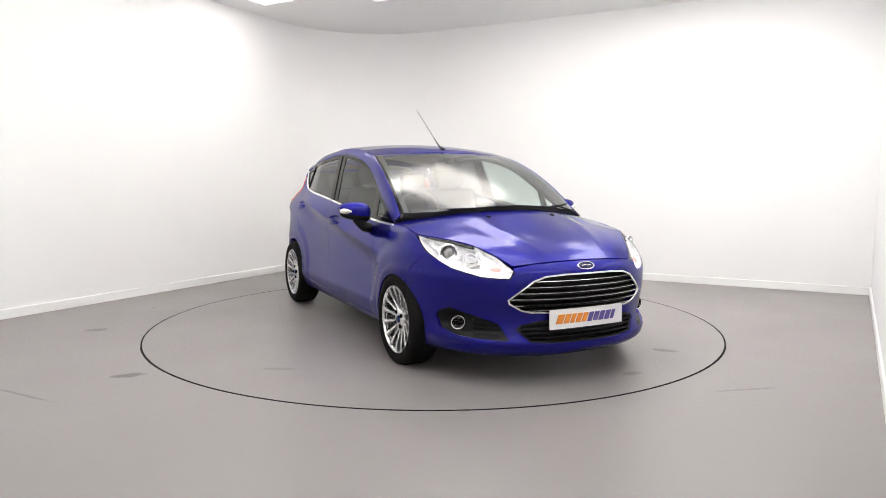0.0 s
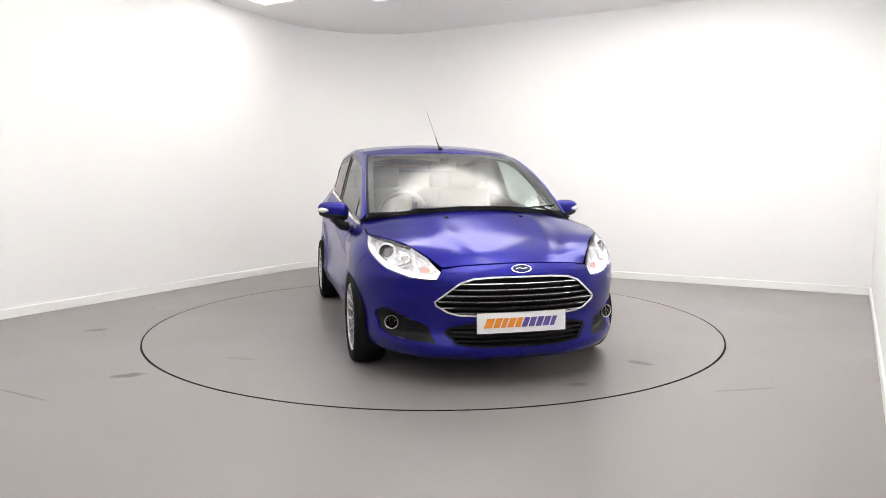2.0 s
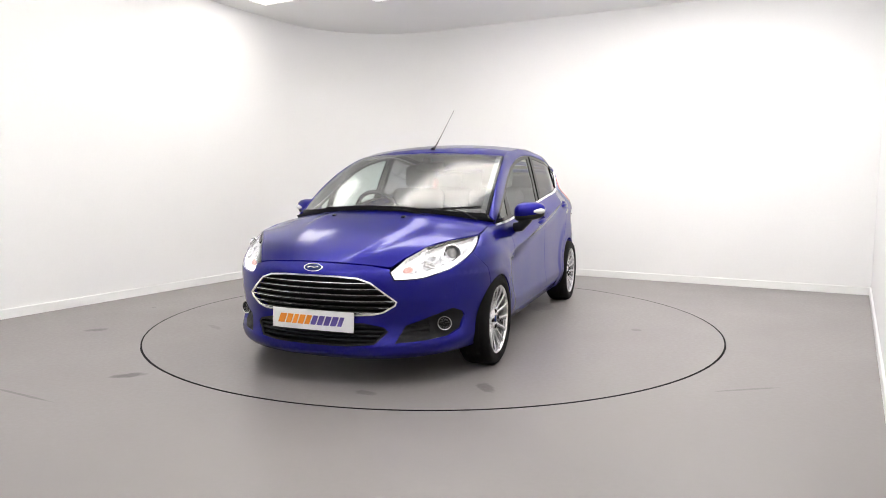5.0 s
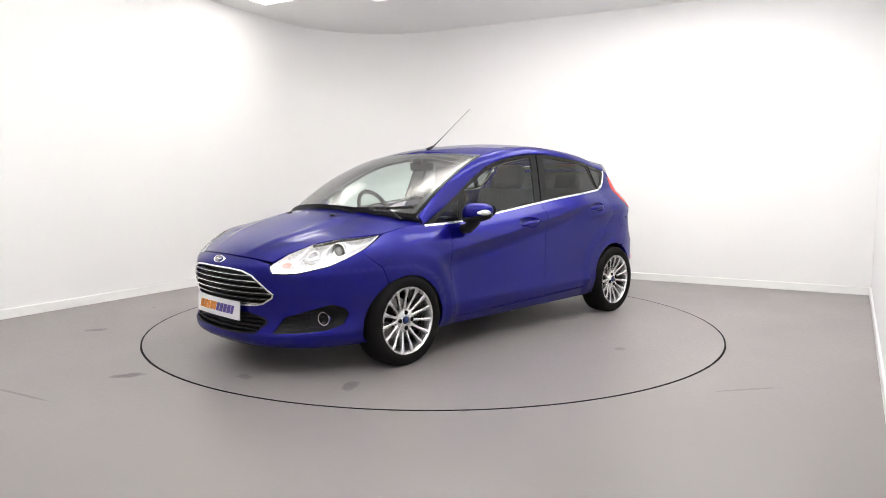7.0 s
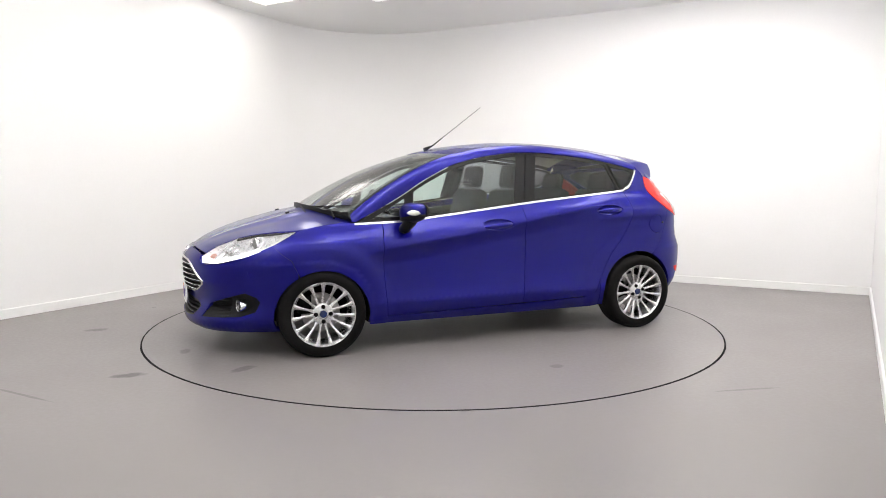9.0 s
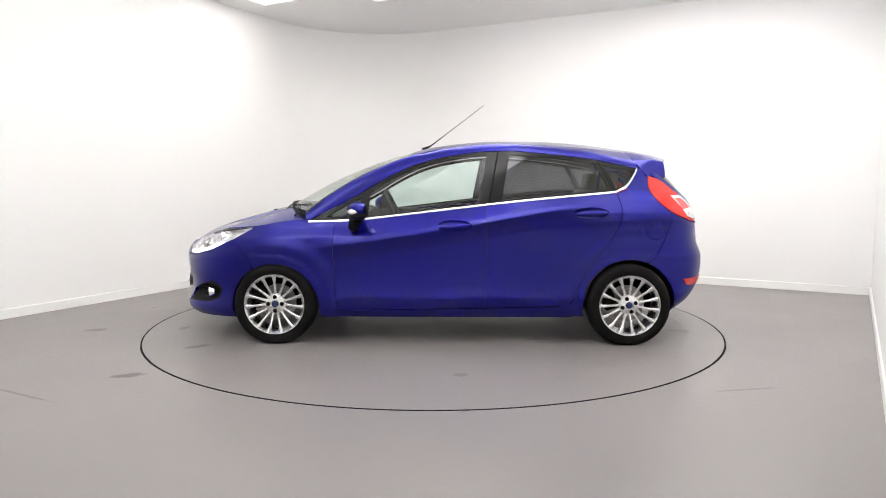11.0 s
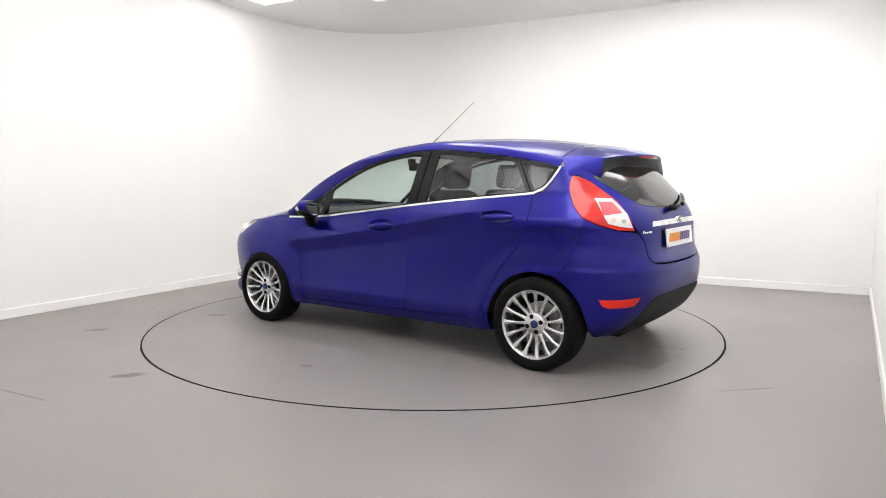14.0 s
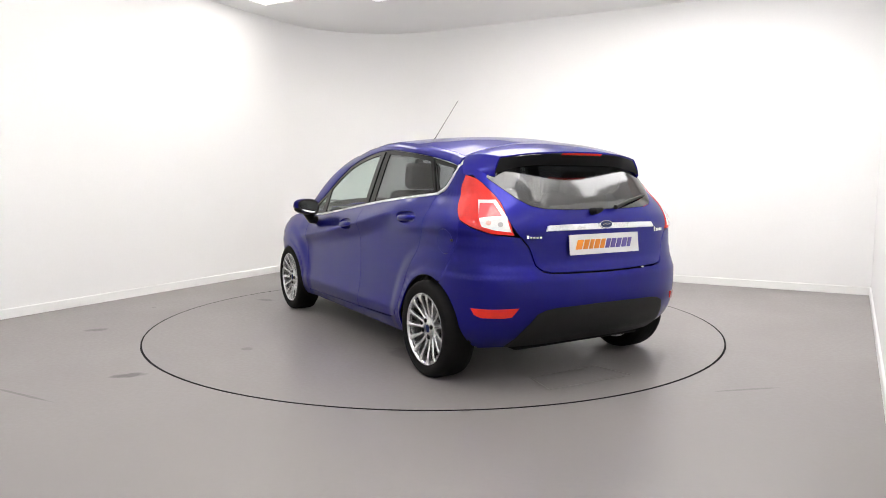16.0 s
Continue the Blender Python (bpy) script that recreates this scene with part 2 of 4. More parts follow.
ROOF_MID = curve((0.36, 1.352), (0.30, 1.373), (0.2, 1.400), (0.0, 1.432), (-0.3, 1.455), (-0.6, 1.457), (-0.9, 1.443), (-1.25, 1.402), (-1.7, 1.325))
WIN_TOP = curve((1.0, 0.872), (0.683, 1.035), (0.5, 1.145), (0.366, 1.214), (0.257, 1.262), (-0.011, 1.328), (-0.266, 1.357), (-0.4, 1.359), (-0.605, 1.345),
                (-0.936, 1.309), (-1.15, 1.272), (-1.31, 1.236))


def roof_edge(x):
    """Where the roof panel meets the cant rail."""
    top = WIN_TOP(min(max(x, -1.31), 0.3)) - (0.16 * (-1.31 - x) if x < -1.31 else 0)
    return Vector((x, flank(max(x, -1.31), top) - 0.055 - (0.14 * (-1.31 - x) if x < -1.31 else 0), top + 0.058 + 0.02 * min(max((x + 0.1) / 0.4, 0), 1)))


def roof(x, v):
    """The roof panel, v 0 in the middle to 1 at its edge."""
    e = roof_edge(x)
    z0 = ROOF_MID(x)
    return Vector((x, e.y * v, z0 + (e.z - z0) * abs(v) ** 2.2))


def screen_low(v):
    return Vector((1.27 - 0.23 * v * v, 0.703 * v, 0.955 - 0.03 * v * v))


def screen_high(v):
    return Vector((0.31 - 0.05 * v * v, 0.590 * v, 1.368 - 0.024 * v ** 2))


def screen(u, v):
    """The windscreen, u 0 at its foot to 1 at the roof."""
    q = screen_low(v).lerp(screen_high(v), u)
    k = 4 * u * (1 - u)
    return q + Vector((0.018, 0, 0.040)) * k + Vector((0, 0.012 * v, 0)) * k


HOOD_MID = [(1.268, 0.956), (1.398, 0.926), (1.546, 0.885), (1.704, 0.838), (1.841, 0.788), (1.935, 0.745), (2.006, 0.701)]
HOOD_EDGE = [(1.035, 0.745, 0.880), (1.200, 0.752, 0.862), (1.368, 0.752, 0.832), (1.536, 0.69, 0.818), (1.683, 0.59, 0.792), (1.830, 0.50, 0.740),
             (1.940, 0.425, 0.676)]
hood_mx, hood_mz = curve(*[(i / 6, q[0]) for i, q in enumerate(HOOD_MID)]), curve(*[(i / 6, q[1]) for i, q in enumerate(HOOD_MID)])
hood_e = [curve(*[(i / 6, q[k]) for i, q in enumerate(HOOD_EDGE)]) for k in range(3)]


def hood(u, v):
    """The bonnet, u 0 at the screen to 1 at the nose, v 0 in the middle to 1 at its side."""
    e = Vector([f(u) for f in hood_e])
    m = Vector((hood_mx(u), 0, hood_mz(u)))
    w = abs(v)
    fade = min(1, 6 * u) * min(1, 1.5 * (1 - u))
    ridge = 0.007 * fade * (math.exp(-((w - 0.43) / 0.07) ** 2) - 0.6 * math.exp(-((w - 0.56) / 0.09) ** 2))
    return Vector((m.x + (e.x - m.x) * w ** 2, e.y * v, m.z + (e.z - m.z) * w ** 2.1 + ridge))
# ---- mesh tools ----
def link_mesh(name, verts, faces, normals, material, parent=None, smooth=True):
    me = bpy.data.meshes.new(name)
    me.from_pydata([tuple(v) for v in verts], [], faces)
    me.materials.append(material)
    if smooth:
        me.shade_smooth()
        if normals:
            me.normals_split_custom_set_from_vertices([tuple(n) for n in normals])
    ob = new(name, me)
    if parent:
        ob.parent = parent
        if parent.type == "EMPTY":
            ob.location = -PIVOT
    return ob


def part(name, bm, material, parent, label="", smooth=True):
    """Links a bmesh as one mesh object under a thing or under a part."""
    me = bpy.data.meshes.new(name)
    bm.normal_update()
    bm.to_mesh(me)
    bm.free()
    me.materials.append(material)
    if smooth:
        me.shade_smooth()
        me.set_sharp_from_angle(angle=radians(38))
    ob = new(name, me)
    if parent:
        ob.parent = parent
        if parent.type == "EMPTY" and parent.name == "car":
            ob.location = -PIVOT
    return tagged(ob, label)


def dense(pts, step, closed=False):
    """The polyline with points no further apart than step."""
    out = []
    pts = [Vector((*q[:2], 0)) for q in pts]
    for a, b in zip(pts, pts[1:] + (pts[:1] if closed else [])):
        n = max(1, math.ceil((b - a).length / step))
        out += [a.lerp(b, i / n) for i in range(n)]
    if not closed:
        out.append(pts[-1])
    return [(q.x, q.y) for q in out]


def soft(pts, n=5):
    """A Catmull-Rom curve through the points."""
    P = [pts[0], *pts, pts[-1]]
    out = []
    for a, b, c, d in zip(P, P[1:], P[2:], P[3:]):
        for i in range(n):
            t = i / n
            out.append(tuple(0.5 * (2 * b[k] + (c[k] - a[k]) * t + (2 * a[k] - 5 * b[k] + 4 * c[k] - d[k]) * t * t
                                    + (3 * b[k] - a[k] - 3 * c[k] + d[k]) * t**3) for k in range(2)))
    out.append(tuple(pts[-1]))
    return out


def inside(p, poly):
    hit = False
    j = len(poly) - 1
    for i in range(len(poly)):
        (xi, yi), (xj, yj) = poly[i], poly[j]
        if (yi > p[1]) != (yj > p[1]) and p[0] < (xj - xi) * (p[1] - yi) / (yj - yi) + xi:
            hit = not hit
        j = i
    return hit


def area(poly):
    return 0.5 * sum(a[0] * b[1] - b[0] * a[1] for a, b in zip(poly, poly[1:] + poly[:1]))


def shrink(poly, d):
    """The polygon moved inwards by d."""
    if area(poly) < 0:
        poly = poly[::-1]
    out = []
    n = len(poly)
    for i in range(n):
        a, b, c = (Vector(poly[k % n]) for k in (i - 1, i, i + 1))
        e, f = (b - a), (c - b)
        if e.length < 1e-7 or f.length < 1e-7:
            continue
        m = Vector((-e.y, e.x)).normalized() + Vector((-f.y, f.x)).normalized()
        if m.length < 0.3:
            continue
        m = m / max(m.length_squared / 2, 0.35)
        out.append(tuple(b + m * d))
    return out


def near_edge(p, poly, d):
    for a, b in zip(poly, poly[1:] + poly[:1]):
        e = (b[0] - a[0], b[1] - a[1])
        k = e[0] ** 2 + e[1] ** 2
        t = min(max(((p[0] - a[0]) * e[0] + (p[1] - a[1]) * e[1]) / k, 0), 1) if k else 0
        if (a[0] + t * e[0] - p[0]) ** 2 + (a[1] + t * e[1] - p[1]) ** 2 < d * d:
            return True
    return False


def plate(fn, outline, holes=(), thick=0.012, step=0.035, scale=(1.5, 1.0), gap=0.0018, lift=0.0, lines=()):
    """Vertices, faces and normals of a curved panel with a rim: outline and holes lie in the two parameters of fn; scale turns these into metres."""
    from mathutils import geometry
    sx, sy = scale
    poly = shrink(dense([(a * sx, b * sy) for a, b in outline], step, True), gap)
    cuts = [shrink(dense([(a * sx, b * sy) for a, b in h], step, True), -gap) for h in holes]
    xs, ys = [q[0] for q in poly], [q[1] for q in poly]
    pts, edges = [], []
    for loop in (poly, *cuts):
        k = len(pts)
        pts += [Vector(q) for q in loop]
        edges += [(k + i, k + (i + 1) % len(loop)) for i in range(len(loop))]
    ridges = []
    for line in lines:
        last = None
        for q in dense([(a * sx, b * sy) for a, b in line], step * 0.5):
            if not inside(q, poly) or any(inside(q, h) for h in cuts) or any(near_edge(q, h, 0.006) for h in (poly, *cuts)):
                last = None
                continue
            pts.append(Vector(q))
            ridges.append(q)
            if last is not None:
                edges.append((last, len(pts) - 1))
            last = len(pts) - 1
    nx, ny = max(1, round((max(xs) - min(xs)) / step)), max(1, round((max(ys) - min(ys)) / step))
    for i in range(nx + 1):
        for j in range(ny + 1):
            q = (min(xs) + (max(xs) - min(xs)) * i / nx, min(ys) + (max(ys) - min(ys)) * (j + (0.5 if i % 2 else 0)) / ny)
            if inside(q, poly) and not any(inside(q, h) for h in cuts) and not any(near_edge(q, h, step * 0.45) for h in (poly, *cuts)) \
                    and not any(abs(q[0] - k[0]) < step * 0.6 and abs(q[1] - k[1]) < step * 0.3 for k in ridges):
                pts.append(Vector(q))
    vs, es, fs, _, _, _ = geometry.delaunay_2d_cdt(pts, edges, [], 0, 1e-6)
    tris = []
    for f in fs:
        c = tuple(sum((vs[k][i] for k in f)) / len(f) for i in (0, 1))
        if inside(c, poly) and not any(inside(c, h) for h in cuts):
            tris.append(tuple(f))

    def at(q):
        return Vector(fn(q[0] / sx, q[1] / sy))

    def normal(q, p):
        h = 0.004
        n = (at((q[0] + h, q[1])) - at((q[0] - h, q[1]))).cross(at((q[0], q[1] + h)) - at((q[0], q[1] - h)))
        n = n.normalized() if n.length > 1e-12 else Vector((0, 0, 1))
        return n if n.dot(p - Vector((p.x * 0.6, 0, 0.45))) > 0 else -n

    P = [at(q) for q in vs]
    N = [normal(q, p) for q, p in zip(vs, P)]
    P = [p + n * lift for p, n in zip(P, N)]
    faces = []
    for a, b, c in tris:
        faces.append((a, b, c) if (P[b] - P[a]).cross(P[c] - P[a]).dot(N[a]) > 0 else (a, c, b))
    if thick:
        border = {}
        for f in faces:
            for a, b in ((f[0], f[1]), (f[1], f[2]), (f[2], f[0])):
                border[(a, b)] = border.get((a, b), 0) + 1
        for a, b in [e for e in border if (e[1], e[0]) not in border]:
            out = (P[b] - P[a]).cross(N[a]).normalized()
            k = len(P)
            P += [P[a].copy(), P[b].copy(), P[b] - N[b] * thick, P[a] - N[a] * thick]
            N += [(out + N[a] * 0.6).normalized(), (out + N[b] * 0.6).normalized(), out, out]
            faces.append((k, k + 3, k + 2, k + 1))
    return P, faces, N


def flip(data):
    P, F, N = data
    return [Vector((p.x, -p.y, p.z)) for p in P], [f[::-1] for f in F], [Vector((n.x, -n.y, n.z)) for n in N]


def panel(name, material, parent, data, label=""):
    return tagged(link_mesh(name, *data, material, parent), label)


def both(name, material, parents, data, label=""):
    """The panel on the car's left side, and its mirror image on the right."""
    a, b = parents if isinstance(parents, (list, tuple)) else (parents, parents)
    return panel(name, material, a, data, label), panel(name, material, b, flip(data), label)


def box(bm, centre, size, r=0.0, m=None, seg=3):
    """A box with rounded edges, added to bm."""
    got = bmesh.ops.create_cube(bm, size=1)
    vs = got["verts"]
    bmesh.ops.scale(bm, vec=size, verts=vs)
    if r:
        es = list({e for v in vs for e in v.link_edges})
        vs = list({v for f in bmesh.ops.bevel(bm, geom=es, offset=r, segments=seg, affect="EDGES", profile=0.5)["faces"] for v in f.verts} | {v for v in vs if v.is_valid})
    bmesh.ops.transform(bm, matrix=Matrix.Translation(centre) @ (m or Matrix()), verts=vs)
    return bm


def tube(bm, pts, radius, sides=8, flat=1.0, closed=False):
    """A round bar along the points; radius may be a list; flat squashes it in height."""
    pts = [Vector(q) for q in pts]
    n = len(pts)
    rs = radius if isinstance(radius, (list, tuple)) else [radius] * n
    rings = []
    for i, q in enumerate(pts):
        a, b = pts[(i - 1) % n if closed else max(i - 1, 0)], pts[(i + 1) % n if closed else min(i + 1, n - 1)]
        d = (b - a).normalized()
        up = Vector((0, 0, 1)) if abs(d.z) < 0.95 else Vector((1, 0, 0))
        s = d.cross(up).normalized()
        t = s.cross(d)
        rings.append([bm.verts.new(q + (s * math.cos(k * math.tau / sides) + t * (math.sin(k * math.tau / sides) * flat)) * rs[i]) for k in range(sides)])
    for a, b in list(zip(rings, rings[1:])) + ([(rings[-1], rings[0])] if closed else []):
        for k in range(sides):
            bm.faces.new((a[k], a[(k + 1) % sides], b[(k + 1) % sides], b[k]))
    if not closed:
        bm.faces.new(rings[0][::-1])
        bm.faces.new(rings[-1])
    bmesh.ops.recalc_face_normals(bm, faces=bm.faces)
    return bm


def lathe(bm, profile, n=48, axis="y"):
    """Turns (radius, along) points round the axis."""
    rings = []
    for k in range(n):
        c, s = math.cos(k * math.tau / n), math.sin(k * math.tau / n)
        rings.append([bm.verts.new((r * c, y, r * s)) if axis == "y" else bm.verts.new((r * c, r * s, y)) for r, y in profile])
    for a, b in zip(rings, rings[1:] + rings[:1]):
        for i in range(len(profile) - 1):
            bm.faces.new((a[i], a[i + 1], b[i + 1], b[i]))
    bmesh.ops.remove_doubles(bm, verts=bm.verts, dist=1e-6)
    bmesh.ops.recalc_face_normals(bm, faces=bm.faces)
    return bm


def mirrored(bm):
    """A copy of bm on the car's other side."""
    out = bm.copy()
    bmesh.ops.scale(out, vec=(1, -1, 1), verts=out.verts)
    bmesh.ops.reverse_faces(out, faces=out.faces)
    return out


def grid_bm(fn, nu, nv):
    bm = bmesh.new()
    g = [[bm.verts.new(fn(i / nu, j / nv)) for j in range(nv + 1)] for i in range(nu + 1)]
    for i in range(nu):
        for j in range(nv):
            bm.faces.new((g[i][j], g[i + 1][j], g[i + 1][j + 1], g[i][j + 1]))
    return bm

# ---- the studio ----
NW, NE = Vector((-1.239, 4.262, 0)), Vector((4.413, 1.175, 0))
WEST, EAST = Vector((-0.487, -0.873, 0)).normalized(), Vector((-0.527, -0.850, 0)).normalized()
NORTH = (NE - NW).normalized()
SE, SW = NE + EAST * 10.2, NW + WEST * 10.6
R_CORNER = 1.35
CENTRE = NW + WEST * R_CORNER + NORTH * R_CORNER


def arc_points(offset, n=20):
    """The rounded corner between the west and north walls, offset metres into the room."""
    a0, a1 = math.atan2(-NORTH.y, -NORTH.x), math.atan2(-WEST.y, -WEST.x)
    if a0 - a1 > math.pi:
        a0 -= math.tau
    return [CENTRE + Vector((math.cos(a0 + (a1 - a0) * i / n), math.sin(a0 + (a1 - a0) * i / n), 0)) * (R_CORNER - offset) for i in range(n + 1)]


def strip(name, inner, outer, z0, z1, material, label="", bevel=0.0):
    """A standing band between two lines on the floor."""
    bm = bmesh.new()
    cols = [[bm.verts.new((*q.xy, z)) for q, z in ((a, z0), (a, z1 - bevel), (a.lerp(b, 0.5 if bevel else 0.02), z1), (b, z1), (b, z0))] for a, b in zip(inner, outer)]
    for a, b in zip(cols, cols[1:]):
        for i in range(5):
            bm.faces.new((a[i], a[(i + 1) % 5], b[(i + 1) % 5], b[i]))
    bm.faces.new(cols[0][::-1])
    bm.faces.new(cols[-1])
    bmesh.ops.recalc_face_normals(bm, faces=bm.faces)
    ob = part(name, bm, material, None, label, True)
    return tagged(ob, label, kind="structure")


def wall_lines(d):
    """Inner wall faces moved d metres into the room."""
    into_w, into_n, into_e = NORTH, WEST, -NORTH
    arc = arc_points(d)
    return {"wall_west": [SW + into_w * d, arc[0]], "wall_corner": arc, "wall_north": [arc[-1], NE + into_n * d], "wall_east": [NE + into_e * d, SE + into_e * d],
            "wall_south": [SE, SW]}


inner, outer = wall_lines(0), wall_lines(-0.12)
south_in = (NW - SW).normalized()
for key in inner:
    if key == "wall_south":
        strip(key, [SE, SW], [SE - south_in * 0.12, SW - south_in * 0.12], -0.05, CEILING_Z, WALL, "plain white painted studio wall")
    else:
        strip(key, inner[key], outer[key], -0.05, CEILING_Z, WALL, "plain white painted studio wall")
skirt = wall_lines(0.014)
for key in ("wall_west", "wall_corner", "wall_north", "wall_east"):
    strip("baseboard", skirt[key], inner[key], 0.0, 0.082, SKIRT, "white painted skirting board along the wall", 0.006)

DISC_R = 2.2354
bm = bmesh.new()
near = [bm.verts.new(((DISC_R + 0.006) * math.cos(k * math.tau / 240), (DISC_R + 0.006) * math.sin(k * math.tau / 240), 0)) for k in range(240)]
low = [bm.verts.new((v.co.x, v.co.y, -0.03)) for v in near]
far = [bm.verts.new((14 * math.cos(k * math.tau / 240), 14 * math.sin(k * math.tau / 240), 0)) for k in range(240)]
for k in range(240):
    j = (k + 1) % 240
    bm.faces.new((near[k], far[k], far[j], near[j]))
    bm.faces.new((low[k], near[k], near[j], low[j]))
tagged(part("floor", bm, FLOOR, None, "", False), "scuffed grey resin studio floor", kind="structure")
# The shade down in the gap is put into this sheet's dark colour.
bm = bmesh.new()
bmesh.ops.create_circle(bm, cap_ends=True, segments=120, radius=2.6, matrix=pose(0, 0, -0.032))
tagged(part("gap_shade_sheet", bm, UNDER, None, "", False), "dark sheet under the turntable that blackens its gap", kind="structure")
bm = bmesh.new()
box(bm, (0, 0, CEILING_Z + 0.06), (24, 24, 0.12))
tagged(part("ceiling", bm, CEIL, None, "", False), "plain white studio ceiling", kind="structure")

# turntable: a thin round platform flush with the floor
turntable = tagged(new("turntable"), "round grey turntable flush with the floor", "turntable")
bm = bmesh.new()
lathe(bm, [(0.0, 0.001), (1.0, 0.001), (DISC_R - 0.008, 0.001), (DISC_R - 0.006, -0.001), (DISC_R - 0.006, -0.03)], 240, "z")
part("platform", bm, DISC, turntable, "", True)
# A black ring carries the shade of the gap round the platform.
bm = bmesh.new()
lathe(bm, [(DISC_R - 0.009, -0.001), (DISC_R - 0.008, 0.0016), (DISC_R + 0.002, 0.0016), (DISC_R + 0.003, -0.01)], 240, "z")
part("gap_shade_ring", bm, UNDER, turntable, "black ring drawn over the shaded gap round the platform")


def hatch_frame(parent):
    """A flush service hatch: a thin bright edge round a plate."""
    bm = bmesh.new()
    c = [Vector(q) for q in ((-1.588, -0.191, 0), (-1.849, -0.239, 0), (-1.825, 0.376, 0), (-1.583, 0.324, 0))]
    mid = sum(c, Vector()) / 4
    for k in range(4):
        a, b = c[k] - PIVOT, c[(k + 1) % 4] - PIVOT
        m = mid - PIVOT
        quad = [a, b, b + (m - b) * 0.03, a + (m - a) * 0.03]
        top = [bm.verts.new((q.x, q.y, 0.003)) for q in quad]
        bot = [bm.verts.new((q.x, q.y, 0.0)) for q in quad]
        bm.faces.new(top)
        for i in range(4):
            bm.faces.new((top[i], bot[i], bot[(i + 1) % 4], top[(i + 1) % 4]))
    bmesh.ops.recalc_face_normals(bm, faces=bm.faces)
    return part("hatch_frame", bm, STEEL, parent, "worn metal edge of a floor hatch", False)


hatch_frame(turntable)

# Bodies for the added uplights; none of them hangs in view.
for x, y, z, w, h, power, tint in ADDED_TRAYS:
    lamp = tagged(new("added_uplight"), "unseen flat rectangular uplight, added to wash the ceiling", "hanging light", "hanging studio lights")
    lamp.matrix_world = pose(x, y, z, 0, 0, ROOM_AXIS)
    bm = bmesh.new()
    for sx, sy, lx, ly in ((0, 1, w + 0.06, 0.03), (0, -1, w + 0.06, 0.03), (1, 0, 0.03, h), (-1, 0, 0.03, h)):
        box(bm, (sx * (w / 2 + 0.015), sy * (h / 2 + 0.015), 0), (lx, ly, 0.04))
    part("frame", bm, SKIRT, lamp, "", False)
    bm = bmesh.new()
    box(bm, (0, 0, 0), (w, h, 0.03))
    part("diffuser", bm, DIFFUSER, lamp, "glowing white diffuser", False)
    for sx in (1, -1):
        bm = bmesh.new()
        tube(bm, [(sx * w * 0.45, 0, 0.02), (sx * w * 0.45, 0, CEILING_Z - z)], 0.004, 6)
        part("hanger", bm, STEEL, lamp)


# Only the corner panel stands for a seen glare; two are added for light.
for x, y, w, h, power, tint in PANELS:
    lamp = tagged(new("ceiling_and_fill_light"), "flat lit ceiling panel, two of the three added out of view", "ceiling light", "ceiling light panels")
    lamp.matrix_world = pose(x, y, CEILING_Z, 0, 0, ROOM_AXIS)
    bm = bmesh.new()
    for sx, sy, lx, ly in ((0, 1, w + 0.06, 0.03), (0, -1, w + 0.06, 0.03), (1, 0, 0.03, h), (-1, 0, 0.03, h)):
        box(bm, (sx * (w / 2 + 0.015), sy * (h / 2 + 0.015), -0.008), (lx, ly, 0.016))
    part("frame", bm, SKIRT, lamp, "", False)
    bm = bmesh.new()
    box(bm, (0, 0, -0.004), (w, h, 0.008))
    part("diffuser", bm, PANEL_GLOW, lamp, "glowing white diffuser", False)

# ---- the car ----
car = tagged(new("car"), "metallic blue five-door hatchback parked on the turntable", "car")


def X(x, z):
    return (s_of_x(x, z), z)


ARCH_F, ARCH_R = (1.2445, 0.257, 0.312), (-1.2445, 0.280, 0.325)


def arch(which, a0, a1, n=18):
    """Points of a wheel arch between two angles, degrees from the front."""
    cx, cz, r = which
    return [X(cx + r * math.cos(radians(a0 + (a1 - a0) * i / n)), cz + r * math.sin(radians(a0 + (a1 - a0) * i / n))) for i in range(n + 1)]


def belt_line(x0, x1, dz=0.0, n=14):
    return [X(x0 + (x1 - x0) * i / n, BELT(x0 + (x1 - x0) * i / n) + dz) for i in range(n + 1)]


def top_line(x0, x1, dz=0.0, n=16):
    return [X(x0 + (x1 - x0) * i / n, WIN_TOP(x0 + (x1 - x0) * i / n) + dz) for i in range(n + 1)]


def oval(s, z, rs, rz, n=28, p=2.0):
    out = []
    for k in range(n):
        c, q = math.cos(k * math.tau / n), math.sin(k * math.tau / n)
        out.append((s + rs * math.copysign(abs(c) ** (2 / p), c), z + rz * math.copysign(abs(q) ** (2 / p), q)))
    return out


SC_SIDE, SC_FRONT = (2.4, 1.0), (1.25, 1.0)

# doors, with bowls cut for the handles
SHOULDER = [[X(1.0 - 2.1 * i / 60, CREASE(1.0 - 2.1 * i / 60) + d) for i in range(61)] for d in (-0.012, 0.0, 0.012)] + [[X(0.80, 0.332), X(0.3, 0.332), X(-0.75, 0.332)]]
DOOR_F = soft([X(0.803, 0.238), X(0.822, 0.473), X(0.832, 0.70), X(0.818, 0.866)])
DOOR_B = soft([X(-0.235, 0.978), X(-0.248, 0.705), X(-0.243, 0.43), X(-0.226, 0.262)])
DOOR_R = soft([X(-0.74, 0.276), X(-0.835, 0.300), X(-0.905, 0.44), X(-0.995, 0.604), X(-1.12, 0.756), X(-1.185, 0.92), X(-1.165, 1.062)])
BOWL_F, BOWL_R = oval(*X(-0.022, 0.838), 0.050, 0.040), oval(*X(-0.970, 0.930), 0.050, 0.037)
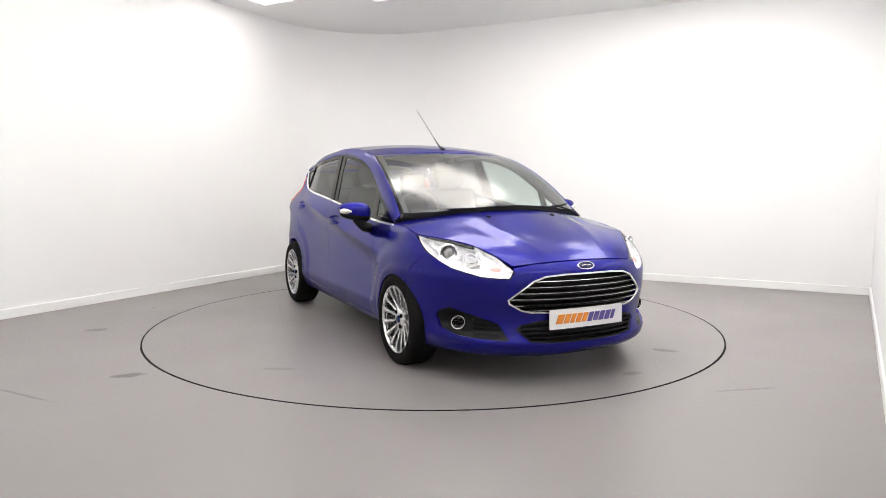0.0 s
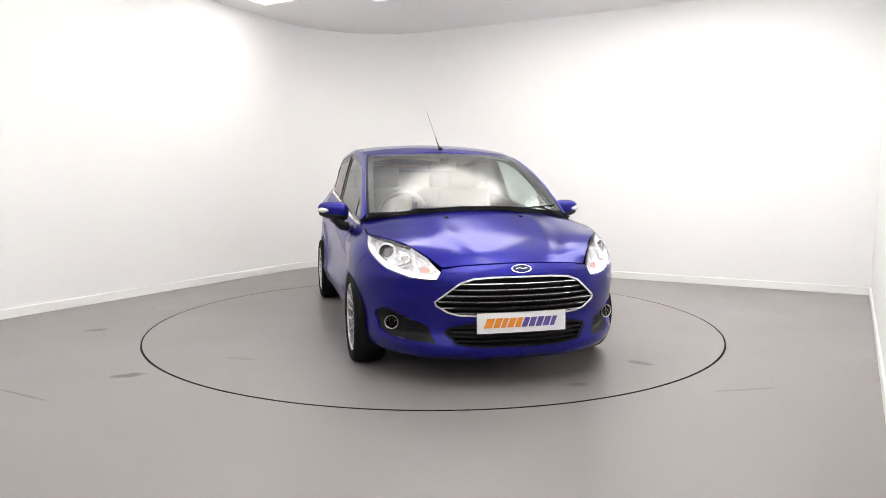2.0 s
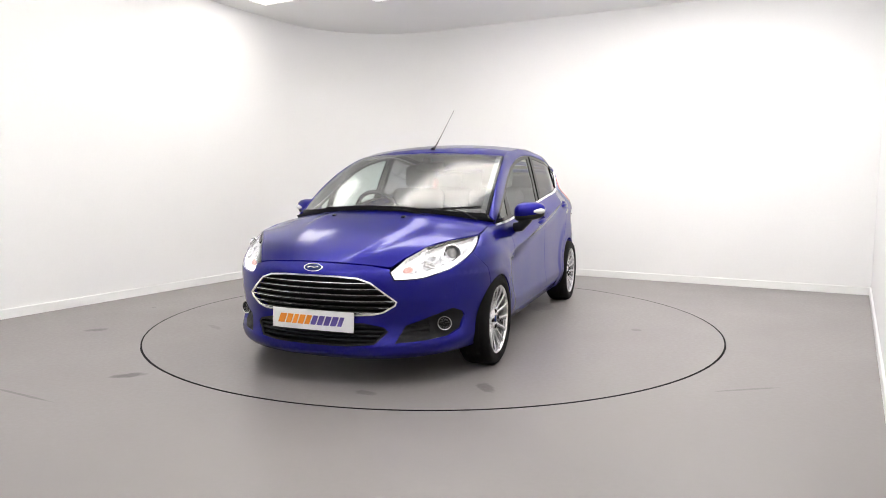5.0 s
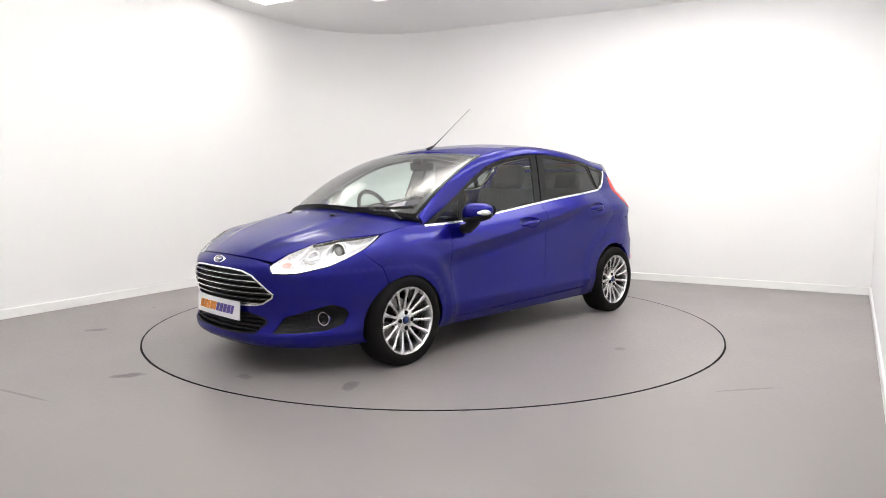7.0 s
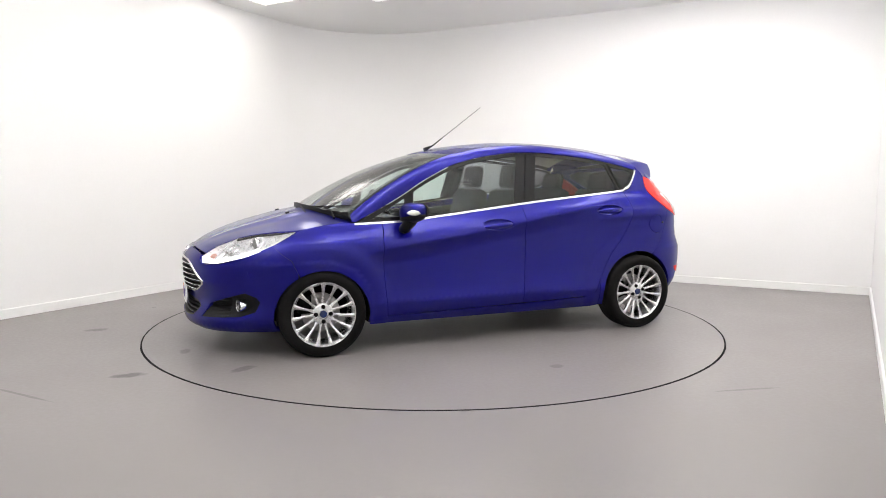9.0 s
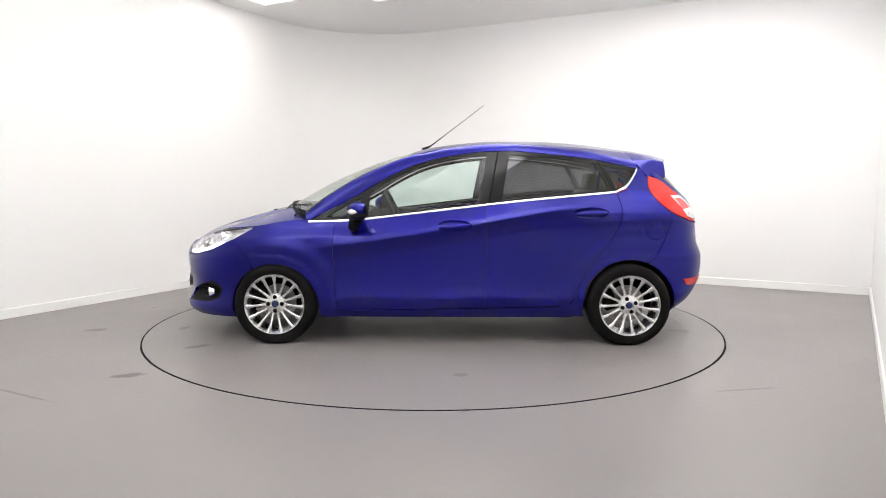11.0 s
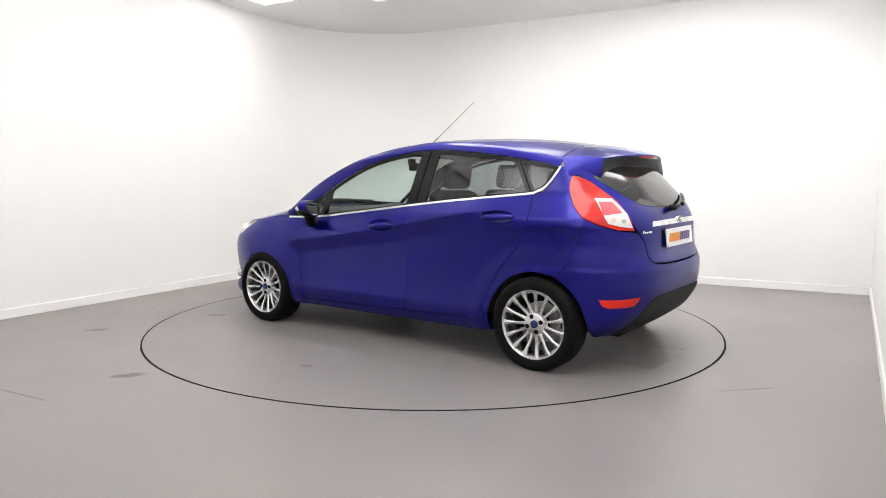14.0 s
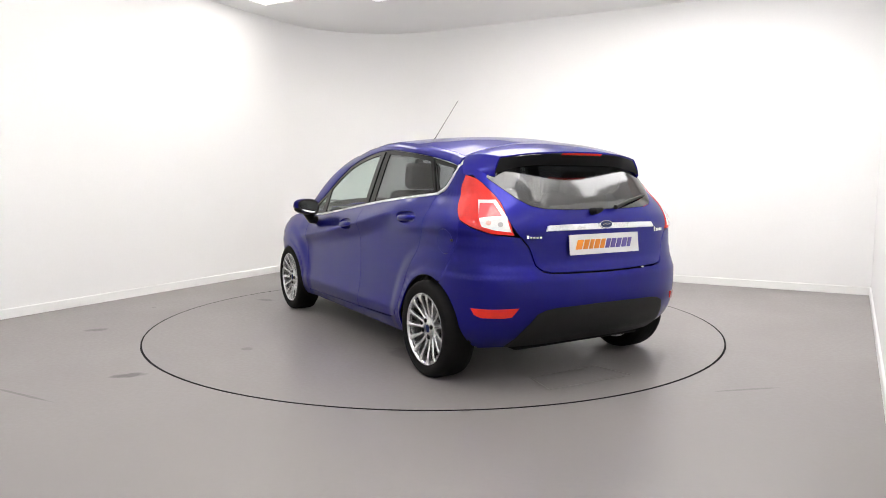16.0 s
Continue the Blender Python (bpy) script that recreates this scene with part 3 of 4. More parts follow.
door_f = both("front_door", PAINT, car, plate(skin, DOOR_F[:-1] + belt_line(0.818, -0.235, -0.005) + DOOR_B, [BOWL_F], step=0.024, scale=SC_SIDE, lines=SHOULDER))
door_r = both("rear_door", PAINT, car, plate(skin, DOOR_B[::-1][:-1] + belt_line(-0.235, -1.165, -0.005) + DOOR_R[::-1], [BOWL_R], step=0.024, scale=SC_SIDE, lines=SHOULDER))


def handle(cx, cz, doors, rise):
    def bowl(a, b):
        k = 1 - ((a - cs) / 0.052) ** 2 - ((b - cz) / 0.042) ** 2
        q = skin(a, b)
        return Vector((q.x, q.y - 0.028 * max(k, 0) ** 0.6, q.z))
    cs = X(cx, cz)[0]
    both("handle_bowl", PAINT, doors, plate(bowl, oval(cs, cz, 0.052, 0.0415), (), 0, 0.012, SC_SIDE, 0.0))
    bm = bmesh.new()
    pts = []
    for i in range(13):
        k = i / 12 * 2 - 1
        x = cx + 0.108 * k
        q = skin(*X(x, cz - 0.004 - rise * k))
        pts.append(q + Vector((0, 0.016 * (1 - abs(k) ** 3) - 0.006, 0)))
    tube(bm, pts, [0.006 + 0.010 * (1 - abs(i / 6 - 1) ** 3) for i in range(13)], 10, 1.25)
    other = mirrored(bm)
    part("handle", bm, PAINT, doors[0])
    part("handle", other, PAINT, doors[1])


handle(-0.022, 0.838, door_f, 0.010)
handle(-0.970, 0.930, door_r, 0.006)

SILL = [X(0.925, 0.185), X(0.925, 0.225), X(0.80, 0.232), X(-0.226, 0.256), X(-0.74, 0.270)] + [(a, b - 0.002) for a, b in DOOR_R[5:8]] + [DOOR_R[8], X(-0.884, 0.375), X(-0.888, 0.20), X(-0.8, 0.188)]
both("sill", PAINT, car, plate(skin, SILL, scale=SC_SIDE))

# front wings, bumper, bonnet
SEAM = [X(1.402, 0.555), X(1.44, 0.64), (0.728, 0.735)]
fender = arch(ARCH_F, 62, 190, 26) + [X(0.925, 0.215), X(0.803, 0.222)] + DOOR_F + [X(1.0, 0.872), X(1.1, 0.872), X(1.2, 0.862), X(1.3, 0.845), (0.835, 0.829)] + [(0.80, 0.800), (0.765, 0.77)] + SEAM[::-1]
wing = both("front_wing", PAINT, car, plate(skin, fender, step=0.022, scale=(1.9, 1.0), lines=SHOULDER))

LAMP_LOW = [(0.312, 0.652), (0.333, 0.610), (0.39, 0.609), (0.46, 0.615), (0.53, 0.634), (0.60, 0.655), (0.672, 0.700), (0.728, 0.738)]
LAMP_TOP = [(0.728, 0.738), (0.78, 0.785), (0.815, 0.824), (0.70, 0.817), (0.58, 0.806), (0.45, 0.776), (0.365, 0.722), (0.312, 0.652)]
GRILLE = [(0.0, 0.630), (0.10, 0.629), (0.18, 0.621), (0.235, 0.598), (0.345, 0.492), (0.338, 0.470), (0.285, 0.432), (0.24, 0.418), (0.10, 0.410), (0.0, 0.409)]
INTAKE = [(0.0, 0.375), (0.20, 0.368), (0.285, 0.345), (0.302, 0.322), (0.235, 0.256), (0.12, 0.243), (0.0, 0.241)]
FOG = [(0.690, 0.375), (0.672, 0.405), (0.615, 0.432), (0.50, 0.395), (0.385, 0.352), (0.332, 0.262), (0.45, 0.268), (0.60, 0.281), (0.672, 0.312)]


def whole(half):
    """A half outline from the middle, closed over the car's middle."""
    return half + [(-s, z) for s, z in half[::-1] if s > 1e-6]


def whole_rear(half):
    return half + [(6 - s, z) for s, z in half[::-1] if s < 3 - 1e-6]


nose = [(0.0, 0.698), (0.06, 0.697), (0.215, 0.688), (0.312, 0.668)] + LAMP_LOW + SEAM[::-1][1:] + [*arch(ARCH_F, 60, 8, 8), X(1.54, 0.200), X(1.46, 0.178),
        (0.6, 0.172), (0.443, 0.168), (0.149, 0.158), (0.0, 0.156)]
bumper = panel("front_bumper", PAINT, car, plate(skin, whole(nose), [whole(GRILLE), whole(INTAKE), FOG, [(-s, z) for s, z in FOG]], 0.03, 0.024, SC_FRONT))
HOOD_OUT = [(0.0, -1.0), (0.0, 1.0), (1.0, 1.0), (1.0, -1.0)]
bonnet = panel("bonnet", PAINT, car, plate(hood, HOOD_OUT, (), 0.02, 0.03, (0.85, 0.68), 0.002), "creased metallic blue bonnet")


def deep(offset, fn=skin):
    """The skin pushed in by offset, to the rear at the nose and inwards on the sides."""
    def f(a, b):
        q = fn(a, b)
        d = Vector((q.x * 0.9, q.y, 0)).normalized() if abs(q.x) > 1.2 else Vector((0, math.copysign(1, q.y), 0))
        return q - d * offset
    return f


def ring(poly, grow):
    """The outline grown or shrunk about its middle, in its two parameters."""
    return [tuple(q) for q in shrink([(s * 1.25, z) for s, z in poly], -grow)]


def unscale(poly):
    return [(a / 1.25, b) for a, b in poly]


G = whole(GRILLE)
panel("grille_surround", CHROME, bumper, plate(skin, unscale(ring(G, 0.003)), [unscale(ring(G, -0.006))], 0.016, 0.03, SC_FRONT, 0.0, 0.007), "polished chrome grille surround")
panel("grille_backing", BLACK, bumper, plate(deep(0.055), unscale(ring(G, 0.02)), (), 0, 0.05, SC_FRONT, 0.0))
I = whole(INTAKE)
panel("intake_backing", BLACK, bumper, plate(deep(0.06), unscale(ring(I, 0.03)), (), 0, 0.05, SC_FRONT, 0.0))
panel("intake_surround", BLACK, bumper, plate(skin, unscale(ring(I, 0.004)), [unscale(ring(I, -0.010))], 0.04, 0.03, SC_FRONT, 0.0, -0.004))


def half_width(poly, z):
    """Half the outline's width at height z."""
    best = 0
    for a, b in zip(poly, poly[1:]):
        if (a[1] - z) * (b[1] - z) <= 0 and a[1] != b[1]:
            best = max(best, a[0] + (b[0] - a[0]) * (z - a[1]) / (b[1] - a[1]))
    return best


def slat(name, poly, z, height, depth, material, back, parent):
    w = half_width(poly, z) - 0.012
    bm = bmesh.new()
    n = 24
    rows = []
    for i in range(n + 1):
        s = -w + 2 * w * i / n
        q = deep(back)(s, z)
        d = Vector((q.x - 0.9, q.y * 0.8, 0)).normalized()
        rows.append([bm.verts.new(q + d * a + Vector((0, 0, b))) for a, b in ((0, height / 2), (0.003, 0), (0, -height / 2), (-depth, -height / 2), (-depth, height / 2))])
    for a, b in zip(rows, rows[1:]):
        for k in range(5):
            bm.faces.new((a[k], a[(k + 1) % 5], b[(k + 1) % 5], b[k]))
    bm.faces.new(rows[0][::-1])
    bm.faces.new(rows[-1])
    bmesh.ops.recalc_face_normals(bm, faces=bm.faces)
    return part(name, bm, material, parent)


for z in (0.594, 0.561, 0.527, 0.493, 0.459, 0.430):
    slat("grille_bar", GRILLE, z, 0.0050, 0.004, CHROME, -0.004, bumper)
    slat("grille_vane", GRILLE, z - 0.007, 0.010, 0.035, BLACK, 0.004, bumper)
for z in (0.346, 0.321, 0.296, 0.271):
    slat("intake_slat", INTAKE, z, 0.012, 0.03, BLACK, 0.012, bumper)
bm = bmesh.new()
box(bm, (1.80, 0, 0.44), (0.03, 0.72, 0.44), 0.005)
part("radiator", bm, UNDER, car)

# fog lamps in black recesses
FOG_MID = (0.572, 0.348)


def fog_floor(a, b):
    q = skin(a, b)
    edge = min(1.0, 2.2 * max(0.0, 1 - math.hypot((a - 0.52) / 0.20, (b - 0.345) / 0.095)))
    d = Vector((q.x - 1.0, q.y * 0.9, 0)).normalized()
    wave = 0.007 * math.sin(b * 230) * (1 if a < 0.50 else 0)
    return q - d * (0.006 + 0.035 * edge + wave * edge)


fogs = both("fog_lamp_recess", GRAIN, [bumper, bumper], plate(fog_floor, unscale(ring(FOG, 0.006)), (), 0, 0.008, SC_FRONT, 0.0), "grained black fog lamp surround")
for k, sgn in enumerate((1, -1)):
    q = skin(*FOG_MID)
    n = Vector((0.95, 0.30, -0.02)).normalized()
    turn = n.to_track_quat("Z", "Y").to_matrix().to_4x4()
    for nm, prof, mt in (("bezel", [(0.037, -0.03), (0.041, 0.0), (0.040, 0.008), (0.036, 0.007), (0.034, -0.01)], CHROME),
                         ("lens", [(0.0, 0.002), (0.02, 0.0), (0.036, -0.008)], LENS), ("reflector", [(0.0, -0.035), (0.008, -0.018), (0.012, -0.032), (0.034, -0.010)], GLOSS_BLACK)):
        bm = bmesh.new()
        lathe(bm, prof, 32, "z")
        bmesh.ops.transform(bm, matrix=Matrix.Translation(q + n * -0.010) @ turn, verts=bm.verts)
        if sgn < 0:
            bm = mirrored(bm)
        if nm == "bezel":
            fog = part("fog_lamp", bm, mt, car, "round fog lamp with a chrome rim")
        else:
            part("fog_" + nm, bm, mt, fog)

both("washer_cover", PAINT, [bumper, bumper], plate(skin, [(0.640, 0.532), (0.648, 0.532), (0.640, 0.574), (0.632, 0.574)], (), 0.004, 0.01, SC_FRONT, 0.0, 0.002))

# headlamps
LAMP = LAMP_LOW[:-1] + LAMP_TOP[:-1]


def lamp_bowl(a, b):
    q = skin(a, b)
    d = Vector((q.x - 0.75, q.y * 0.8, 0)).normalized()
    k = min(1, near_depth(a, b) / 0.03)
    return q - d * (0.004 + 0.055 * k)


def near_depth(a, b):
    best = 9.0
    for p, r in zip(LAMP, LAMP[1:] + LAMP[:1]):
        e = ((r[0] - p[0]) * 1.2, r[1] - p[1])
        t = min(max((((a - p[0]) * 1.2) * e[0] + (b - p[1]) * e[1]) / (e[0] ** 2 + e[1] ** 2), 0), 1)
        best = min(best, math.hypot((a - p[0]) * 1.2 - t * e[0], b - p[1] - t * e[1]))
    return best


lamps = both("headlamp", BOWL, car, plate(lamp_bowl, LAMP, (), 0, 0.012, SC_FRONT, 0.003), "clear headlamp with a lit white strip")
for ob in both("lamp_cover", LENS, lamps, plate(skin, LAMP, (), 0.004, 0.025, SC_FRONT, 0.003, 0.002), "clear lens cover"):
    ob.visible_shadow = False
strip_line = [(0.345, 0.622), (0.40, 0.622), (0.46, 0.628), (0.53, 0.647), (0.60, 0.670), (0.66, 0.707)]
both("light_strip", DRL, lamps, plate(deep(0.012), strip_line + [(s - 0.010, z + 0.015) for s, z in strip_line[::-1]], (), 0.02, 0.012, SC_FRONT, 0.0), "glowing white light strip")
both("indicator", AMBER, lamps, plate(deep(0.022), oval(0.388, 0.660, 0.022, 0.015), (), 0.01, 0.01, SC_FRONT, 0.0), "pale amber indicator reflector")
both("lamp_divider", BOWL, lamps, plate(deep(0.010), [(0.425, 0.642), (0.437, 0.642), (0.445, 0.752), (0.430, 0.744)], (), 0.03, 0.012, SC_FRONT, 0.0))
both("lamp_brow", BLACK, lamps, plate(deep(0.005), LAMP_TOP[2:6] + [(0.46, 0.762), (0.58, 0.793), (0.70, 0.806)], (), 0.01, 0.015, SC_FRONT, 0.002))
both("lamp_bezel", BOWL, lamps, plate(deep(0.016), oval(0.595, 0.738, 0.062, 0.052), [oval(0.595, 0.738, 0.046, 0.043)], 0.03, 0.015, SC_FRONT, 0.0))
both("lamp_fin", STEEL, lamps, plate(deep(0.014), [(0.455, 0.690), (0.520, 0.668), (0.525, 0.674), (0.460, 0.697)], (), 0.03, 0.012, SC_FRONT, 0.0))
both("inner_reflector", CHROME, lamps, plate(deep(0.020), oval(0.485, 0.715, 0.030, 0.026), [oval(0.485, 0.715, 0.022, 0.019)], 0.02, 0.012, SC_FRONT, 0.0))
q = skin(0.595, 0.738)
n = Vector((0.93, 0.36, 0.02)).normalized()
turn = n.to_track_quat("Z", "Y").to_matrix().to_4x4()
for nm, prof, mt in (("projector_ring", [(0.034, -0.05), (0.050, -0.004), (0.047, 0.002), (0.040, -0.006), (0.036, -0.04)], CHROME), ("projector_lens", [(0.0, 0.004), (0.016, 0.0), (0.030, -0.012), (0.036, -0.03)], STEEL)):
    bm = bmesh.new()
    lathe(bm, prof, 32, "z")
    bmesh.ops.transform(bm, matrix=Matrix.Translation(q - n * 0.025) @ turn, verts=bm.verts)
    other = mirrored(bm)
    part(nm, bm, mt, lamps[0])
    part(nm, other, mt, lamps[1])

# rear quarter with filler flap
KICK = soft([X(-1.165, 1.062), X(-1.235, 1.095), X(-1.285, 1.165), X(-1.322, 1.240)])
TAIL_FRONT = soft([(2.185, 1.188), (2.135, 1.11), (2.16, 1.01), (2.235, 0.935)])
RSEAM = [(2.235, 0.935), (2.215, 0.86), (2.175, 0.76), (2.122, 0.665), arch(ARCH_R, 114, 115, 1)[0]]
FLAP = oval(*X(-1.422, 0.815), 0.055, 0.070, 36)
quarter = [X(-0.888, 0.20), X(-0.884, 0.375)] + DOOR_R[8:] + KICK[1:] + [X(-1.345, 1.245)] + TAIL_FRONT + RSEAM[1:] + arch(ARCH_R, 114, -14, 22)
quarters = both("rear_quarter", PAINT, car, plate(skin, quarter, [FLAP], step=0.024, scale=(1.9, 1.0)))
panel("filler_flap", PAINT, quarters[0], plate(skin, FLAP, (), 0.008, 0.03, (1.9, 1.0), 0.0015, 0.001))
panel("quarter_patch", PAINT, quarters[1], flip(plate(skin, FLAP, (), 0.008, 0.03, (1.9, 1.0), -0.0026)))
bm = bmesh.new()
box(bm, skin(*X(-1.482, 0.825)) + Vector((0, 0.002, 0)), (0.016, 0.012, 0.014), 0.004, pose(0, 0, 0, 0, 0, 20))
part("flap_catch", bm, BLACK, quarters[0])

# roof, cant rails and windscreen pillars
roof_panel = panel("roof", PAINT, car, plate(lambda a, b: roof(a, b), [(0.295, -1.0), (0.305, -0.4), (0.305, 0.4), (0.295, 1.0), (-1.300, 1.0), (-1.300, -1.0)], (), 0.015, 0.06, (1.0, 0.56), 0.002))


def rail(k, w):
    x = 1.03 - 2.345 * k
    o = Vector((x, flank(x, WIN_TOP(x)), WIN_TOP(x) + 0.003))
    u = (1.03 - x) / 0.77
    i = screen(u, 1.012) if u < 1 else roof_edge(x)
    if 0.85 < u < 1.25:
        f = (u - 0.85) / 0.40
        f = f * f * (3 - 2 * f)
        i = (screen(min(u, 1), 1.012) + (Vector((x, 0, 0)) - Vector((0.26, 0, 0)) if u > 1 else Vector())).lerp(roof_edge(x), f)
    g = 4 * w * (1 - w)
    return o.lerp(i, w) + Vector((0.2 * (u < 1), 0.55, 0.75)) * (0.011 * g)


rails = both("roof_rail", PAINT, car, plate(rail, [(0, 0), (1, 0), (1, 1), (0, 1)], (), 0.012, 0.03, (2.35, 0.09), 0.0015))
both("pillar_trim", DASH, rails, plate(rail, [(0.02, 0.03), (0.98, 0.03), (0.98, 0.97), (0.02, 0.97)], (), 0, 0.05, (2.35, 0.09), 0.0015, -0.015), "dark inner pillar trim")
glass_front = panel("windscreen", SCREEN, car, plate(screen, [(0.0, -0.985), (0.0, 0.985), (0.99, 0.985), (0.99, -0.985)], (), 0.004, 0.06, (1.0, 0.62), 0.002), "clear raked windscreen")
glass_front.visible_shadow = False
panel("screen_seal", GLOSS_BLACK, glass_front, plate(screen, [(-0.01, -1.0), (-0.01, 1.0), (1.0, 1.0), (1.0, -1.0)], [[(0.016, -0.94), (0.016, 0.94), (0.955, 0.915), (0.955, -0.915)]], 0.003, 0.06, (1.0, 0.62), 0.001, -0.005))


def cowl(k, v):
    return hood(0.0, v).lerp(screen(0.0, v), k) + Vector((0, 0, -0.006 - 0.02 * 4 * k * (1 - k)))


panel("cowl", BLACK, car, plate(cowl, [(-0.35, -1), (-0.35, 1), (1.15, 1), (1.15, -1)], (), 0, 0.03, (0.06, 0.7), 0.0))


def on_screen(u, v, up):
    return screen(u, v) + Vector((0.35, 0, 0.93)) * up


for pts, arm in (([(0.028, -0.62), (0.024, -0.3), (0.020, 0.0), (0.022, 0.30)], [(-0.06, 0.52), (-0.01, 0.30), (0.030, -0.15)]),
                 ([(0.012, 0.32), (0.030, 0.55), (0.062, 0.80), (0.085, 0.93)], [(-0.07, 0.93), (0.0, 0.80), (0.04, 0.62)])):
    bm = bmesh.new()
    tube(bm, [on_screen(*q, 0.007) for q in pts], 0.0038, 6, 1.4)
    wiper = part("wiper", bm, BLACK, car, "black windscreen wiper")
    bm = bmesh.new()
    tube(bm, [on_screen(*q, 0.014) for q in arm], [0.008, 0.006, 0.004], 6)
    part("wiper_arm", bm, BLACK, wiper)
for sgn in (1, -1):
    bm = bmesh.new()
    v = 0.25 / 0.752 * sgn
    q = hood(0.165, v)
    box(bm, q + Vector((0, 0, 0.004)), (0.028, 0.022, 0.012), 0.004, pose(0, 0, 0, 0, 14))
    part("washer_nozzle", bm, BLACK, bonnet)

# side windows: one black frame with three panes a side, and the bright strip under them
DLO = belt_line(0.985, -1.13, 0.006) + [X(-1.20, 1.092), X(-1.26, 1.145), X(-1.305, 1.232)] + top_line(-1.30, 0.97, 0.0, 30)


def band(x0, x1, low, high, front_dx=0.0, rear_dx=0.0, n=10):
    """A pane between two places, inset from the frame; dx slants its ends."""
    bottom = [X(x0 + (x1 - x0) * i / n, BELT(x0 + (x1 - x0) * i / n) + low) for i in range(n + 1)]
    a, b = x1 + rear_dx, x0 + front_dx
    return bottom + [X(a + (b - a) * i / n, WIN_TOP(a + (b - a) * i / n) - high) for i in range(n + 1)]


P1 = [X(0.89, 0.895), X(0.668, 0.908), X(0.642, 1.032), X(0.70, 1.000)]
P2 = band(0.595, -0.185, 0.016, 0.024, -0.020, -0.065)
P3 = band(-0.353, -1.118, 0.016, 0.024, -0.054, 0.108)
P4 = [X(-1.165, 1.097), X(-1.205, 1.118), X(-1.242, 1.160), X(-1.274, 1.222), X(-1.17, 1.243), X(-1.066, 1.262)]
frames = both("window_frame", GLOSS_BLACK, car, plate(skin, DLO, [P1, P2, P3, P4], 0.012, 0.03, SC_SIDE, 0.0, -0.003), "gloss black side window frame")
for nm, poly, mt, lab in (("quarter_light", P1, PANE, ""), ("front_window", P2, PANE, ""), ("rear_window", P3, PRIVACY, "dark tinted glass"), ("rear_quarter_window", P4, PRIVACY, "dark tinted glass")):
    for ob in both(nm, mt, frames, plate(skin, poly, (), 0.003, 0.04, SC_SIDE, -0.004, -0.007), lab):
        ob.visible_shadow = False
strip_pts = belt_line(1.012, -1.10, 0.0, 24) + [X(-1.165, 1.076), X(-1.215, 1.098), X(-1.258, 1.140), X(-1.288, 1.185), X(-1.316, 1.240)]


def ribbon(pts, h):
    up = []
    for i, q in enumerate(pts):
        a, b = Vector(pts[max(i - 1, 0)]), Vector(pts[min(i + 1, len(pts) - 1)])
        d = Vector(((b.x - a.x) * 2.4, b.y - a.y)).normalized()
        up.append((q[0] + d.y * h / 2.4 * -1, q[1] + d.x * h))
    return up


both("window_strip", SATIN, frames, plate(skin, ribbon(strip_pts, -0.006) + ribbon(strip_pts, 0.007)[::-1], (), 0.010, 0.03, SC_SIDE, 0.0, 0.004), "bright strip under the windows")
for a, b in ((X(-0.262, 0.990), X(-0.328, 1.352)), (X(-1.142, 1.085), X(-1.042, 1.284))):
    bm = bmesh.new()
    tube(bm, [skin(a[0] + (b[0] - a[0]) * i / 8, a[1] + (b[1] - a[1]) * i / 8) + Vector((0, -0.001, 0)) for i in range(9)], 0.004, 6)
    other = mirrored(bm)
    part("pillar_seam", bm, UNDER, frames[0])
    part("pillar_seam", other, UNDER, frames[1])

# tail: tailgate, glass, spoiler, lamps, bumper
TL_IN = [(2.62, 0.858), (2.602, 0.925), (2.51, 1.028), (2.35, 1.142), (2.29, 1.168)]
GLASS = [(3.0, 0.992), (2.9, 0.995), (2.80, 1.000), (2.72, 1.014), (2.605, 1.060), (2.49, 1.124), (2.40, 1.170), (2.42, 1.215), (2.6, 1.240), (3.0, 1.245)]
GATE = [(3.0, 0.652), (2.81, 0.661), (2.765, 0.672), (2.735, 0.70), (2.70, 0.80), (2.65, 0.86)] + TL_IN[1:] + [(2.25, 1.19), (2.30, 1.25), (2.6, 1.265), (3.0, 1.27)]
tailgate = panel("tailgate", PAINT, car, plate(skin, whole_rear(GATE), [whole_rear(GLASS)], 0.014, 0.03, SC_FRONT))
back_glass = panel("rear_screen", BACK, tailgate, plate(skin, whole_rear(GLASS), (), 0.004, 0.05, SC_FRONT, 0.001, 0.001), "dark tinted rear screen")
back_glass.visible_shadow = False
TIP_X, TIP_Z = -1.645, 1.322


def spoiler_top(u, v):
    a = roof(-1.303, v)
    b = Vector((TIP_X + 0.105 * v * v, 0.520 * v, TIP_Z - 0.034 * abs(v) ** 2.5))
    q = a.lerp(b, u)
    return q + Vector((0, 0, 0.012 * 4 * u * (1 - u)))


def spoiler_side(u, w):
    a = spoiler_top(u, 1.0)
    low = Vector((-1.385, 0.662, 1.188)).lerp(Vector((-1.545, 0.560, 1.178)), u)
    q = a.lerp(low, w)
    return q + Vector((0, 0.012, 0)) * (4 * w * (1 - w))


spoiler = panel("spoiler", PAINT, tailgate, plate(spoiler_top, [(0, -1), (0, 1), (1, 1), (1, -1)], (), 0.010, 0.04, (0.36, 0.55), 0.0), "blue roof spoiler over the rear screen")
both("spoiler_side", PAINT, [spoiler, spoiler], plate(spoiler_side, [(0, 0), (1, 0), (1, 1), (0, 1)], (), 0.012, 0.025, (0.3, 0.13), 0.0))


def spoiler_under(u, v):
    a = spoiler_top(1.0, v) + Vector((0.004, 0, -0.012))
    b = Vector((-1.545, 0.56 * v, 1.238 - 0.045 * abs(v) ** 4))
    return a.lerp(b, u)


